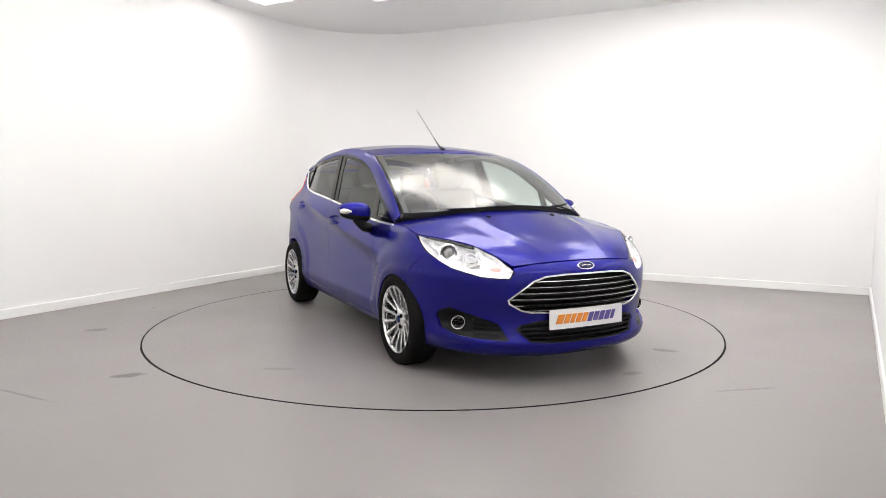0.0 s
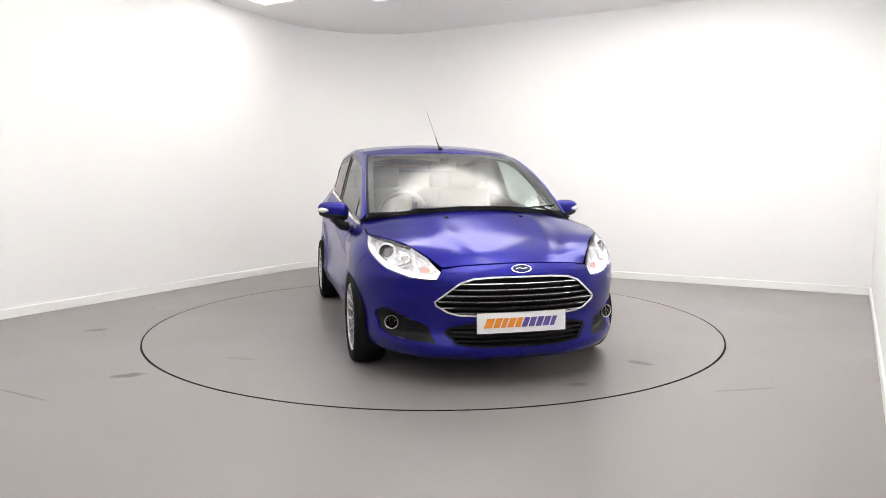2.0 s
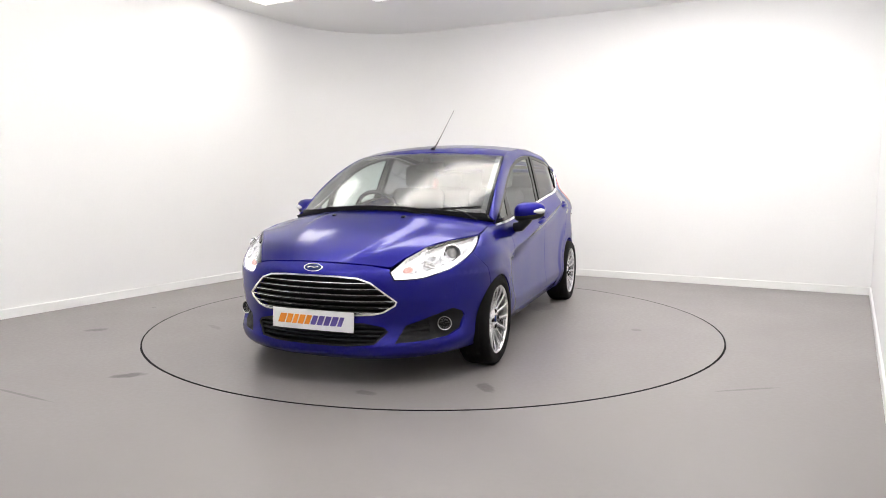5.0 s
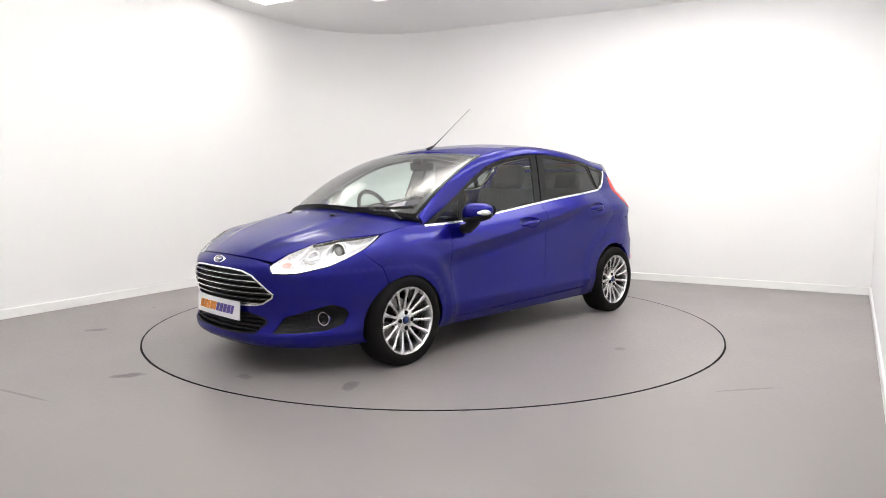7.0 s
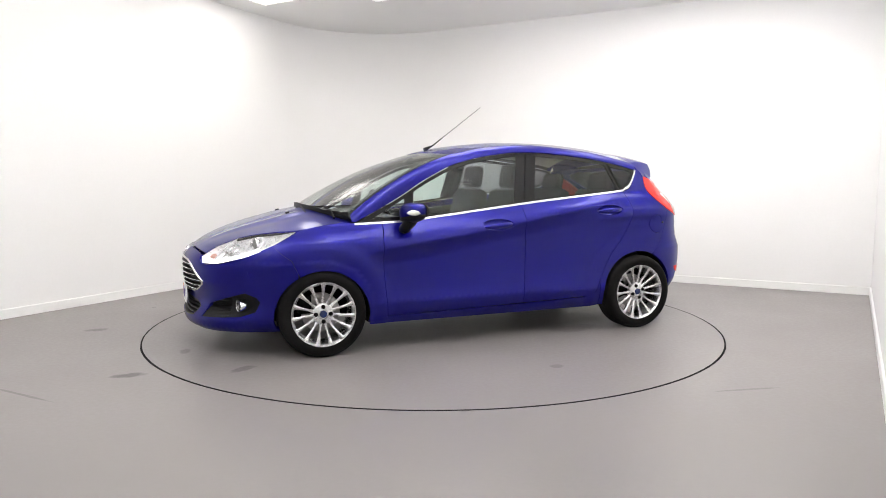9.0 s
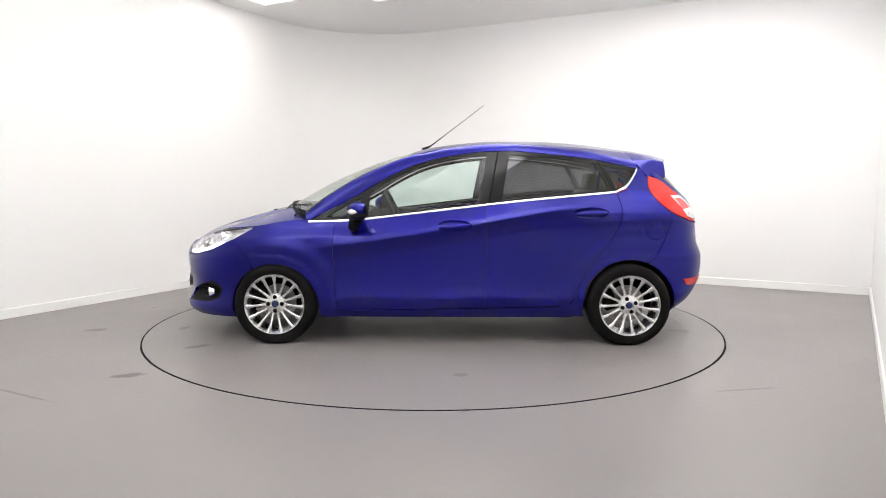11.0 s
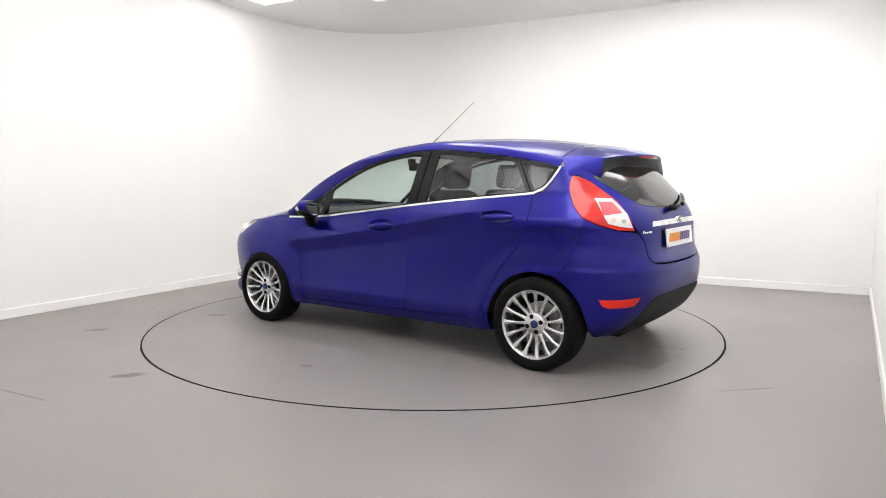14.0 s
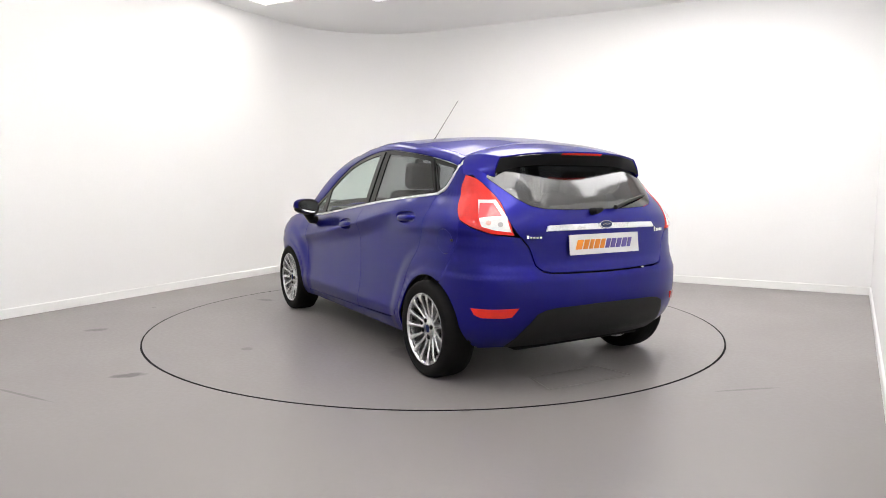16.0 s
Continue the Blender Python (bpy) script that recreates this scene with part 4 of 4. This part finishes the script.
part("spoiler_under", grid_bm(lambda u, v: spoiler_under(u, v * 2 - 1), 4, 20), BLACK, spoiler)
bm = grid_bm(lambda u, v: spoiler_under(-0.02 + u * 0.16, (v * 2 - 1) * 0.29) + Vector((-0.006, 0, 0.001)), 2, 12)
part("brake_light", bm, RED, spoiler, "red high brake light")

TAILLAMP = TAIL_FRONT + [(2.32, 0.905), (2.47, 0.868)] + TL_IN
tails = both("tail_lamp", RED, car, plate(skin, TAILLAMP, (), 0.04, 0.025, SC_FRONT, 0.003, 0.004), "red and clear tail lamp")
CLEAR = [(2.315, 1.045), (2.46, 1.045), (2.575, 0.955), (2.603, 0.878), (2.50, 0.888), (2.41, 0.905)]
both("lamp_ring", WHITE_LENS, tails, plate(skin, CLEAR, [[(2.338, 1.028), (2.450, 1.028), (2.535, 0.963), (2.375, 0.950)], [(2.385, 0.940), (2.545, 0.945), (2.585, 0.893), (2.50, 0.899), (2.418, 0.917)]], 0.003, 0.015, SC_FRONT, 0.0, 0.007))
both("stop_lens", PINK, tails, plate(skin, [(2.338, 1.028), (2.450, 1.028), (2.535, 0.963), (2.375, 0.950)], (), 0.003, 0.015, SC_FRONT, 0.0, 0.006))
both("reverse_lens", WHITE_LENS, tails, plate(skin, [(2.385, 0.940), (2.545, 0.945), (2.585, 0.893), (2.50, 0.899), (2.418, 0.917)], (), 0.003, 0.015, SC_FRONT, 0.0, 0.006))
for sc, cz, mt in ((2.455, 0.926, AMBER), (2.535, 0.918, STEEL)):
    both("bulb", mt, tails, plate(skin, oval(sc, cz, 0.018, 0.012), (), 0.003, 0.01, SC_FRONT, 0.0, 0.0085))

rear_edge = [(3.0, 0.645), (2.81, 0.654), (2.765, 0.664), (2.735, 0.692), (2.70, 0.79), (2.65, 0.85), (2.47, 0.866), (2.32, 0.902)]
REAR = rear_edge + RSEAM[:-1] + arch(ARCH_R, 114, 188, 14) + [X(-1.575, 0.228), (2.45, 0.222), (2.6, 0.225), (3.0, 0.225)]
DIFF = [(3.0, 0.470), (2.84, 0.466), (2.785, 0.455), (2.745, 0.435), (2.70, 0.345), (2.655, 0.262), (2.64, 0.232), (3.0, 0.228)]
rear_bumper = panel("rear_bumper", PAINT, car, plate(skin, whole_rear(REAR), (), 0.03, 0.018, SC_FRONT))
panel("diffuser", GRAIN, rear_bumper, plate(skin, whole_rear(DIFF), (), 0.02, 0.03, SC_FRONT, 0.0, 0.006), "grained black lower valance")
REFL = [(2.318, 0.466), (2.47, 0.466), (2.632, 0.474), (2.60, 0.428), (2.55, 0.420), (2.40, 0.418), (2.35, 0.432)]
both("reflector", RED, [rear_bumper, rear_bumper], plate(skin, REFL, (), 0.012, 0.02, SC_FRONT, 0.0, 0.006), "red bumper reflector")

# tailgate trim
bar = [(s_rear(0.405, 0.884), 0.880), (s_rear(0.39, 0.905), 0.908), (2.9, 0.911), (3.0, 0.912), (3.0, 0.882)]
panel("tailgate_bar", SATIN, tailgate, plate(skin, whole_rear([bar[4], (2.9, 0.881), bar[0], bar[1], bar[2], bar[3]]), (), 0.02, 0.03, SC_FRONT, 0.0, 0.014), "bright bar across the tailgate")


def emblem(at, out, parent, sx=0.062, sz=0.026):
    turn = out.to_track_quat("Z", "Y").to_matrix().to_4x4()
    for nm, k, prof, mt in (("emblem", 1.0, [(0.0, 0.004), (0.82, 0.006), (0.84, 0.010), (0.95, 0.010), (1.0, 0.004), (1.0, -0.010)], CHROME), ("emblem_face", 0.82, [(0.0, 0.010), (0.7, 0.009), (1.0, 0.006)], BADGE)):
        bm = bmesh.new()
        lathe(bm, prof, 40, "z")
        bmesh.ops.scale(bm, vec=(sx * k, sz * k, 1), verts=bm.verts)
        bmesh.ops.transform(bm, matrix=Matrix.Translation(at) @ turn, verts=bm.verts)
        ob = part(nm, bm, mt, parent if nm == "emblem" else ob, "plain oval badge" if nm == "emblem" else "")
    bm = bmesh.new()
    tube(bm, [(-0.55, -0.1, 0), (-0.2, 0.15, 0), (0.1, -0.05, 0), (0.5, 0.12, 0)], 0.09, 6)
    bmesh.ops.scale(bm, vec=(sx, sz, 0.03), verts=bm.verts)
    bmesh.ops.transform(bm, matrix=Matrix.Translation(at) @ turn @ pose(0, 0, 0.011), verts=bm.verts)
    part("emblem_script", bm, CHROME, ob)


emblem(Vector((2.045, 0, 0.667)), Vector((0.86, 0, 0.50)), bumper)
emblem(skin(3.0, 0.904) + Vector((-0.016, 0, 0.004)), Vector((-1, 0, 0.15)), tailgate, 0.052, 0.023)


def number_plate(m, parent, bow):
    """A dealer's show plate: plain leaning blocks in orange and violet stand for its logo."""
    bm = bmesh.new()

    def surf(y, z, d):
        return m @ Vector((-bow * y * y + d, y, z))
    for d0, w, h in ((0.0, 0.260, 0.056),):
        for i in range(16):
            y0, y1 = -w + 2 * w * i / 16, -w + 2 * w * (i + 1) / 16
            v = [bm.verts.new(surf(y, z, d)) for d in (0.0, -0.006) for y, z in ((y0, -h), (y1, -h), (y1, h), (y0, h))]
            for f in ((0, 1, 2, 3), (7, 6, 5, 4), (0, 4, 5, 1), (3, 2, 6, 7)) + (((0, 3, 7, 4),) if i == 0 else ()) + (((1, 5, 6, 2),) if i == 15 else ()):
                bm.faces.new([v[k] for k in f])
    bmesh.ops.remove_doubles(bm, verts=bm.verts, dist=1e-5)
    bmesh.ops.recalc_face_normals(bm, faces=bm.faces)
    ob = part("number_plate", bm, PLATE, parent, "white show plate with orange and violet blocks")
    x = -0.215
    for k, w in enumerate((0.052, 0.044, 0.036, 0.044, 0.040, 0.040, 0.042, 0.042, 0.044, 0.034)):
        bm = bmesh.new()
        lean = 0.010
        v = [bm.verts.new(surf(x + dx + lean * sz, 0.026 * sz, 0.0025)) for dx, sz in ((0.003, -1), (w - 0.006, -1), (w - 0.006, 1), (0.003, 1))]
        bk = [bm.verts.new(surf(x + dx + lean * sz, 0.026 * sz, 0.0)) for dx, sz in ((0.003, -1), (w - 0.006, -1), (w - 0.006, 1), (0.003, 1))]
        bm.faces.new(v)
        for i in range(4):
            bm.faces.new((v[i], bk[i], bk[(i + 1) % 4], v[(i + 1) % 4]))
        bmesh.ops.recalc_face_normals(bm, faces=bm.faces)
        part("print_block", bm, ORANGE if k < 5 else VIOLET, ob, "", False)
        x += w


number_plate(pose(2.079, 0, 0.378, 0, -2), bumper, 0.14)
number_plate(pose(-1.856, 0.012, 0.803, 0, -7, 180), tailgate, 0.02)
for name, s0, z0, w, h in (("model_script", 6 - 2.745, 0.862, 0.085, 0.022), ("trim_script", 2.728, 0.848, 0.085, 0.014)):
    c = skin(s0, z0)
    bm = bmesh.new()
    for k in range(5):
        q = skin(s0 + (k - 2) * 0.018, z0)
        box(bm, q + Vector((-0.003, 0, 0.004 * (k == 0))), (0.005, w / 6.2, h * (1.3 if k == 0 else 0.8)), 0.001, pose(0, 0, 0, 0, 0, -math.degrees(math.atan2(q.y, 2.4))))
    part(name, bm, CHROME, tailgate, "small bright script as plain bars")
bm = bmesh.new()
q0 = skin(2.99, 0.982)
tube(bm, [q0 + Vector((-0.004, 0, 0)), q0 + Vector((-0.045, 0, 0.004)), q0 + Vector((-0.05, -0.03, 0.012))], [0.022, 0.018, 0.012], 10)
wip = part("rear_wiper", bm, BLACK, tailgate, "black rear wiper")
bm = bmesh.new()
tube(bm, [skin(6 - s, z) + Vector((-d, 0, 0.3 * d)) for s, z, d in ((2.985, 0.990, 0.045), (2.93, 1.020, 0.035), (2.80, 1.050, 0.018), (2.70, 1.062, 0.012))], [0.014, 0.012, 0.009, 0.005], 8)
part("blade", bm, BLACK, wip)

# aerial
bm = bmesh.new()
base = Vector((0.212, 0, ROOF_MID(0.212) + 0.001))
tip = Vector((-0.251, 0, 1.749))
d = (tip - base).normalized()
tube(bm, [base + Vector((0.025, 0, -0.004)), base + Vector((0.0, 0, 0.012)), base + d * 0.05], [0.020, 0.013, 0.006], 10)
aerial = part("aerial", bm, BLACK, roof_panel, "thin black roof aerial")
bm = bmesh.new()
tube(bm, [base + d * 0.04, base + d * 0.16], [0.0050, 0.0042], 8)
part("rod", bm, BLACK, aerial)
bm = bmesh.new()
tube(bm, [base + d * 0.155, tip], [0.0022, 0.0016], 8)
part("whip", bm, GRAIN, aerial)

# door mirrors
def mirror_shell(bm, c, size, squash=0.55):
    bmesh.ops.create_uvsphere(bm, u_segments=28, v_segments=18, radius=1)
    for v in bm.verts:
        x, y, z = (math.copysign(abs(k) ** 0.78, k) for k in v.co)
        v.co = Vector((x * size[0] * (1.0 if x > 0 else squash), y * size[1] * (1 + 0.12 * x), z * size[2] * (1 - 0.18 * y) + 0.012 * y))
        v.co = pose(c[0], c[1], c[2], 0, 0, 20) @ v.co
    return bm


def door_mirror():
    c = (0.640, 0.888, 0.944)
    bm = mirror_shell(bmesh.new(), c, (0.070, 0.108, 0.061), 0.95)
    geom = list(bm.verts) + list(bm.edges) + list(bm.faces)
    bmesh.ops.bisect_plane(bm, geom=geom, plane_co=(c[0] - 0.036, c[1], c[2]), plane_no=(-1, -0.30, 0), clear_outer=True)
    for sgn in (1, -1):
        shell = bm.copy() if sgn > 0 else mirrored(bm)
        es = [e for e in shell.edges if e.is_boundary]
        bmesh.ops.holes_fill(shell, edges=es)
        root = part("door_mirror", shell, PAINT, car, "body-coloured door mirror with clear indicator")
        for nm, mt, build in (("mirror_rim", BLACK, "rim"), ("mirror_glass", MIRROR, "glass"), ("mirror_foot", BLACK, "foot"), ("mirror_base", BLACK, "base"), ("mirror_indicator", WHITE_LENS, "ind")):
            b = bmesh.new()
            if build in ("glass", "rim"):
                grow, back = (1.0, 0.038) if build == "rim" else (0.82, 0.041)
                bmesh.ops.create_circle(b, cap_ends=True, segments=32, radius=1)
                for v in b.verts:
                    x, y = (math.copysign(abs(k) ** 0.78, k) * grow for k in v.co.xy)
                    v.co = Vector((c[0] - back - 0.30 * y * 0.098, c[1] + y * 0.098, c[2] + x * 0.057 * (1 - 0.18 * y) + 0.012 * y))
                r = bmesh.ops.extrude_face_region(b, geom=list(b.faces))
                bmesh.ops.translate(b, vec=(-0.004, 0, 0), verts=[v for v in r["geom"] if isinstance(v, bmesh.types.BMVert)])
                bmesh.ops.recalc_face_normals(b, faces=b.faces)
            elif build == "foot":
                tube(b, [(0.655, 0.868, 0.895), (0.668, 0.853, 0.862), (0.682, 0.835, 0.832), (0.682, 0.790, 0.826)], [0.050, 0.042, 0.036, 0.034], 12, 1.0)
            elif build == "base":
                mirror_shell(b, (c[0] + 0.002, c[1], c[2] - 0.032), (0.064, 0.104, 0.038), 0.95)
                bmesh.ops.bisect_plane(b, geom=list(b.verts) + list(b.edges) + list(b.faces), plane_co=(c[0] - 0.036, c[1], c[2]), plane_no=(-1, -0.30, 0), clear_outer=True)
            else:
                pts = [(c[0] - 0.036 + 0.100 * math.sin(a), c[1] + 0.098 * math.cos(a) - 0.002 + 0.020 * math.sin(a), c[2] - 0.006 + 0.006 * math.cos(a)) for a in [radians(k) for k in (14, 26, 38, 50, 62, 74)]]
                tube(b, pts, [0.012, 0.019, 0.021, 0.019, 0.014, 0.006], 10, 0.95)
            part(nm, b if sgn > 0 else mirrored(b), mt, root)


door_mirror()

# wheels
def wheel_parts(root):
    bm = bmesh.new()
    lathe(bm, [(0.190, 0.070), (0.197, 0.084), (0.203, 0.092), (0.208, 0.093), (0.210, 0.088), (0.204, 0.076)], 64)
    part("rim", bm, ALLOY, root)
    bm = bmesh.new()
    lathe(bm, [(0.190, 0.084), (0.196, 0.02), (0.192, -0.09), (0.212, -0.095)], 64)
    part("barrel", bm, ALLOY, root)
    bm = bmesh.new()
    lathe(bm, [(0.204, 0.084), (0.211, 0.091), (0.219, 0.096), (0.238, 0.101), (0.256, 0.100), (0.269, 0.093), (0.2775, 0.080), (0.2822, 0.060), (0.2830, 0.0), (0.2822, -0.060), (0.2775, -0.078),
               (0.250, -0.10), (0.219, -0.098), (0.204, -0.09)], 72)
    tyre = part("tyre", bm, RUBBER, root, "black road tyre")
    # Dark rings just proud of the tread carry the shade of its grooves.
    for y in (-0.045, -0.015, 0.018, 0.046):
        bm = bmesh.new()
        lathe(bm, [(0.2820, y - 0.004), (0.2836, y - 0.004), (0.2836, y + 0.004), (0.2820, y + 0.004)], 60)
        part("groove_shade", bm, UNDER, tyre)
    bm = bmesh.new()
    lathe(bm, [(0.0, 0.066), (0.030, 0.066), (0.032, 0.072), (0.050, 0.070), (0.066, 0.062), (0.070, 0.052), (0.068, 0.02), (0.0, 0.02)], 48)
    part("hub", bm, ALLOY, root)
    bm = bmesh.new()
    lathe(bm, [(0.0, 0.078), (0.016, 0.077), (0.023, 0.072), (0.024, 0.064)], 32)
    part("hub_cap", bm, BADGE, root, "dark blue centre cap")
    bm = bmesh.new()
    lathe(bm, [(0.0, -0.02), (0.125, -0.02), (0.127, -0.024), (0.125, -0.04), (0.0, -0.04)], 48)
    part("brake_disc", bm, STEEL, root)
    bm = bmesh.new()
    box(bm, (0.11, 0.0, 0.06), (0.09, 0.06, 0.12), 0.015)
    part("brake_caliper", bm, UNDER, root)
    spoke = None
    for k in range(15):
        if spoke is None:
            bm = bmesh.new()
            rows = []
            for r, y, w, t in ((0.060, 0.060, 0.0105, 0.016), (0.085, 0.062, 0.0080, 0.016), (0.120, 0.070, 0.0078, 0.015), (0.155, 0.080, 0.0095, 0.014), (0.185, 0.086, 0.0135, 0.012), (0.203, 0.088, 0.021, 0.010)):
                rows.append([bm.verts.new(q) for q in ((-w, y - 0.004, r), (-w * 0.55, y, r), (w * 0.55, y, r), (w, y - 0.004, r), (w * 0.8, y - t - 0.008, r), (-w * 0.8, y - t - 0.008, r))])
            for a, b in zip(rows, rows[1:]):
                for i in range(6):
                    bm.faces.new((a[i], a[(i + 1) % 6], b[(i + 1) % 6], b[i]))
            bm.faces.new(rows[0][::-1])
            bm.faces.new(rows[-1])
            bmesh.ops.recalc_face_normals(bm, faces=bm.faces)
            spoke = part("spoke", bm, ALLOY, root)
        else:
            ob = new("spoke", spoke.data)
            ob.parent = root
            ob.matrix_basis = pose(0, 0, 0, 0, k * 24.0, 0)
    nut = None
    # Dark discs: each nut with the shade of its pocket put into the colour.
    for k in range(4):
        if nut is None:
            bm = bmesh.new()
            lathe(bm, [(0.0, 0.0765), (0.006, 0.0765), (0.0075, 0.0735), (0.0115, 0.0735), (0.0135, 0.0725), (0.014, 0.060)], 14)
            bmesh.ops.translate(bm, vec=(0.054 * math.sin(0), 0, 0.047), verts=bm.verts)
            nut = part("nut_and_pocket_shade", bm, UNDER, root)
        else:
            ob = new("nut_and_pocket_shade", nut.data)
            ob.parent = root
            ob.matrix_basis = pose(0, 0, 0, 0, k * 90.0, 0)


first = None
for x, y, spin in ((1.2445, 0.745, 0), (-1.2445, 0.745, 20), (1.2445, -0.745, 33), (-1.2445, -0.745, 8)):
    bm = bmesh.new()
    lathe(bm, [(0.05, 0.02), (0.06, 0.0), (0.06, -0.12), (0.0, -0.12)], 24)
    wheel = part("wheel", bm, UNDER, None, "fifteen-spoke silver alloy wheel with a black tyre")
    wheel.parent = car
    wheel_parts(wheel)
    wheel.matrix_basis = Matrix.Translation(Vector((x, y * 1.012, 0.285)) - PIVOT) @ Matrix.Scale(1.02, 4) @ pose(0, 0, 0, 0, 0, 0 if y > 0 else 180) @ pose(0, 0, 0, 0, spin, 0)

# wheel housings and underbody
for cx, cz, r in (ARCH_F, ARCH_R):
    for sgn in (1, -1):
        bm = bmesh.new()
        n = 24
        rows = []
        for i in range(n + 1):
            a = radians(-4 + 188 * i / n)
            rows.append([bm.verts.new((cx + (r + 0.012) * math.cos(a), sgn * y, max(cz + (r + 0.012) * math.sin(a), 0.17))) for y in (0.48, 0.755)])
        for a, b in zip(rows, rows[1:]):
            bm.faces.new((a[0], a[1], b[1], b[0]))
        bm.faces.new([q[0] for q in rows])
        part("wheel_housing", bm, UNDER, car)
bm = bmesh.new()
box(bm, (0.0, 0, 0.215), (1.86, 1.50, 0.05), 0.015)
box(bm, (0.0, 0, 0.225), (3.3, 0.96, 0.06), 0.015)
box(bm, (1.66, 0, 0.190), (0.40, 0.80, 0.03), 0.01)
box(bm, (-1.58, 0, 0.255), (0.20, 1.05, 0.03), 0.01)
part("underbody", bm, UNDER, car)
bm = bmesh.new()
tube(bm, [(-1.1, -0.42, 0.22), (-1.3, -0.42, 0.235), (-1.60, -0.42, 0.235)], 0.026, 12)
part("exhaust", bm, STEEL, car, "metal exhaust tail pipe")

# cabin
def seat(x, y, wide, high, parent):
    bm = bmesh.new()
    box(bm, (x + 0.02, y, 0.50), (0.50, wide, 0.16), 0.055)
    box(bm, (x - 0.28, y, 0.78), (0.15, wide - 0.02, 0.62), 0.06, pose(0, 0, 0, 0, -16))
    ob = part("seat", bm, FABRIC, parent, "dark fabric seat")
    bm = bmesh.new()
    box(bm, (x - 0.375, y, high), (0.09, min(wide * 0.55, 0.27), 0.19), 0.04, pose(0, 0, 0, 0, -10))
    part("headrest", bm, FABRIC, ob)
    bm = bmesh.new()
    for sgn in (1, -1):
        tube(bm, [(x - 0.365, y + 0.06 * sgn, high - 0.16), (x - 0.375, y + 0.06 * sgn, high - 0.06)], 0.006, 8)
    part("headrest_post", bm, CHROME, ob)


for y in (0.36, -0.36):
    seat(0.02, y, 0.50, 1.185, car)
for y in (0.38, -0.38):
    seat(-0.80, y, 0.55, 1.12, car)


def dash(u, v):
    y = (v * 2 - 1) * 0.70
    k = curve((0, 0.55), (0.3, 0.72), (0.55, 0.90), (0.7, 0.925), (1.0, 0.925))(u)
    return Vector((0.60 + 0.06 * min(u / 0.6, 1) + max(u - 0.55, 0) * 1.05 - 0.10 * (y / 0.7) ** 2 * (u > 0.6), y, k - 0.02 * (y / 0.7) ** 2 + (0.03 * math.exp(-((y + 0.36) / 0.16) ** 2) if 0.4 < u < 0.8 else 0)))


part("dashboard", grid_bm(dash, 16, 24), DASH, car, "dark moulded dashboard")
bm = bmesh.new()
m = pose(0.50, -0.36, 0.90, 0, -66, 0)
tube(bm, [m @ Vector((0.178 * math.cos(k * math.tau / 36), 0.178 * math.sin(k * math.tau / 36), 0)) for k in range(36)], 0.016, 10, 1.0, True)
wheel_s = part("steering_wheel", bm, GLOSS_BLACK, car, "black steering wheel on the right-hand side")
bm = bmesh.new()
box(bm, (0, 0, 0), (0.12, 0.13, 0.04), 0.018)
for a in (0, 180, 250, 290):
    box(bm, (0.09 * math.sin(radians(a)), 0.10 * math.cos(radians(a)), 0), (0.03, 0.14, 0.02), 0.006, pose(0, 0, 0, 0, 0, -a))
bmesh.ops.transform(bm, matrix=m @ pose(0, 0, -0.02), verts=bm.verts)
part("boss", bm, DASH, wheel_s)
bm = bmesh.new()
box(bm, (0.305, 0.0, 1.262), (0.03, 0.23, 0.065), 0.012, pose(0, 0, 0, 0, 8, 8))
box(bm, (0.36, 0.0, 1.305), (0.05, 0.06, 0.05), 0.012)
part("rear_view_mirror", bm, BLACK, car, "black inner mirror on the windscreen")


def lining(u, v):
    q = roof(0.24 - 1.5 * u, (v * 2 - 1) * 0.99)
    return q + Vector((0, 0, -0.035))


part("headlining", grid_bm(lining, 16, 16), LINER, car, "pale fabric headlining")
for sgn in (1, -1):
    bm = bmesh.new()
    box(bm, (-0.15, sgn * 0.720, 0.60), (1.90, 0.05, 0.60), 0.02)
    box(bm, (-0.15, sgn * 0.710, 0.885), (1.75, 0.045, 0.06), 0.02, pose(0, 0, 0, 0, 6))
    part("door_card", bm, DASH, car)
bm = bmesh.new()
box(bm, (-1.42, 0, 0.93), (0.42, 1.16, 0.025), 0.008, pose(0, 0, 0, 0, 2))
part("parcel_shelf", bm, DASH, car)
bm = bmesh.new()
box(bm, (1.02, 0, 0.56), (0.04, 1.36, 0.62), 0.01)
box(bm, (0.0, 0, 0.30), (1.9, 1.36, 0.04), 0.01)
box(bm, (-1.35, 0, 0.55), (0.6, 1.10, 0.04), 0.01)
part("bulkhead", bm, UNDER, car)


def motions():
    rows = [(t, pose(0, 0, 0, 0, 0, a)) for t, a in SPIN]
    walk(car, rows)
    walk(turntable, rows)


motions()
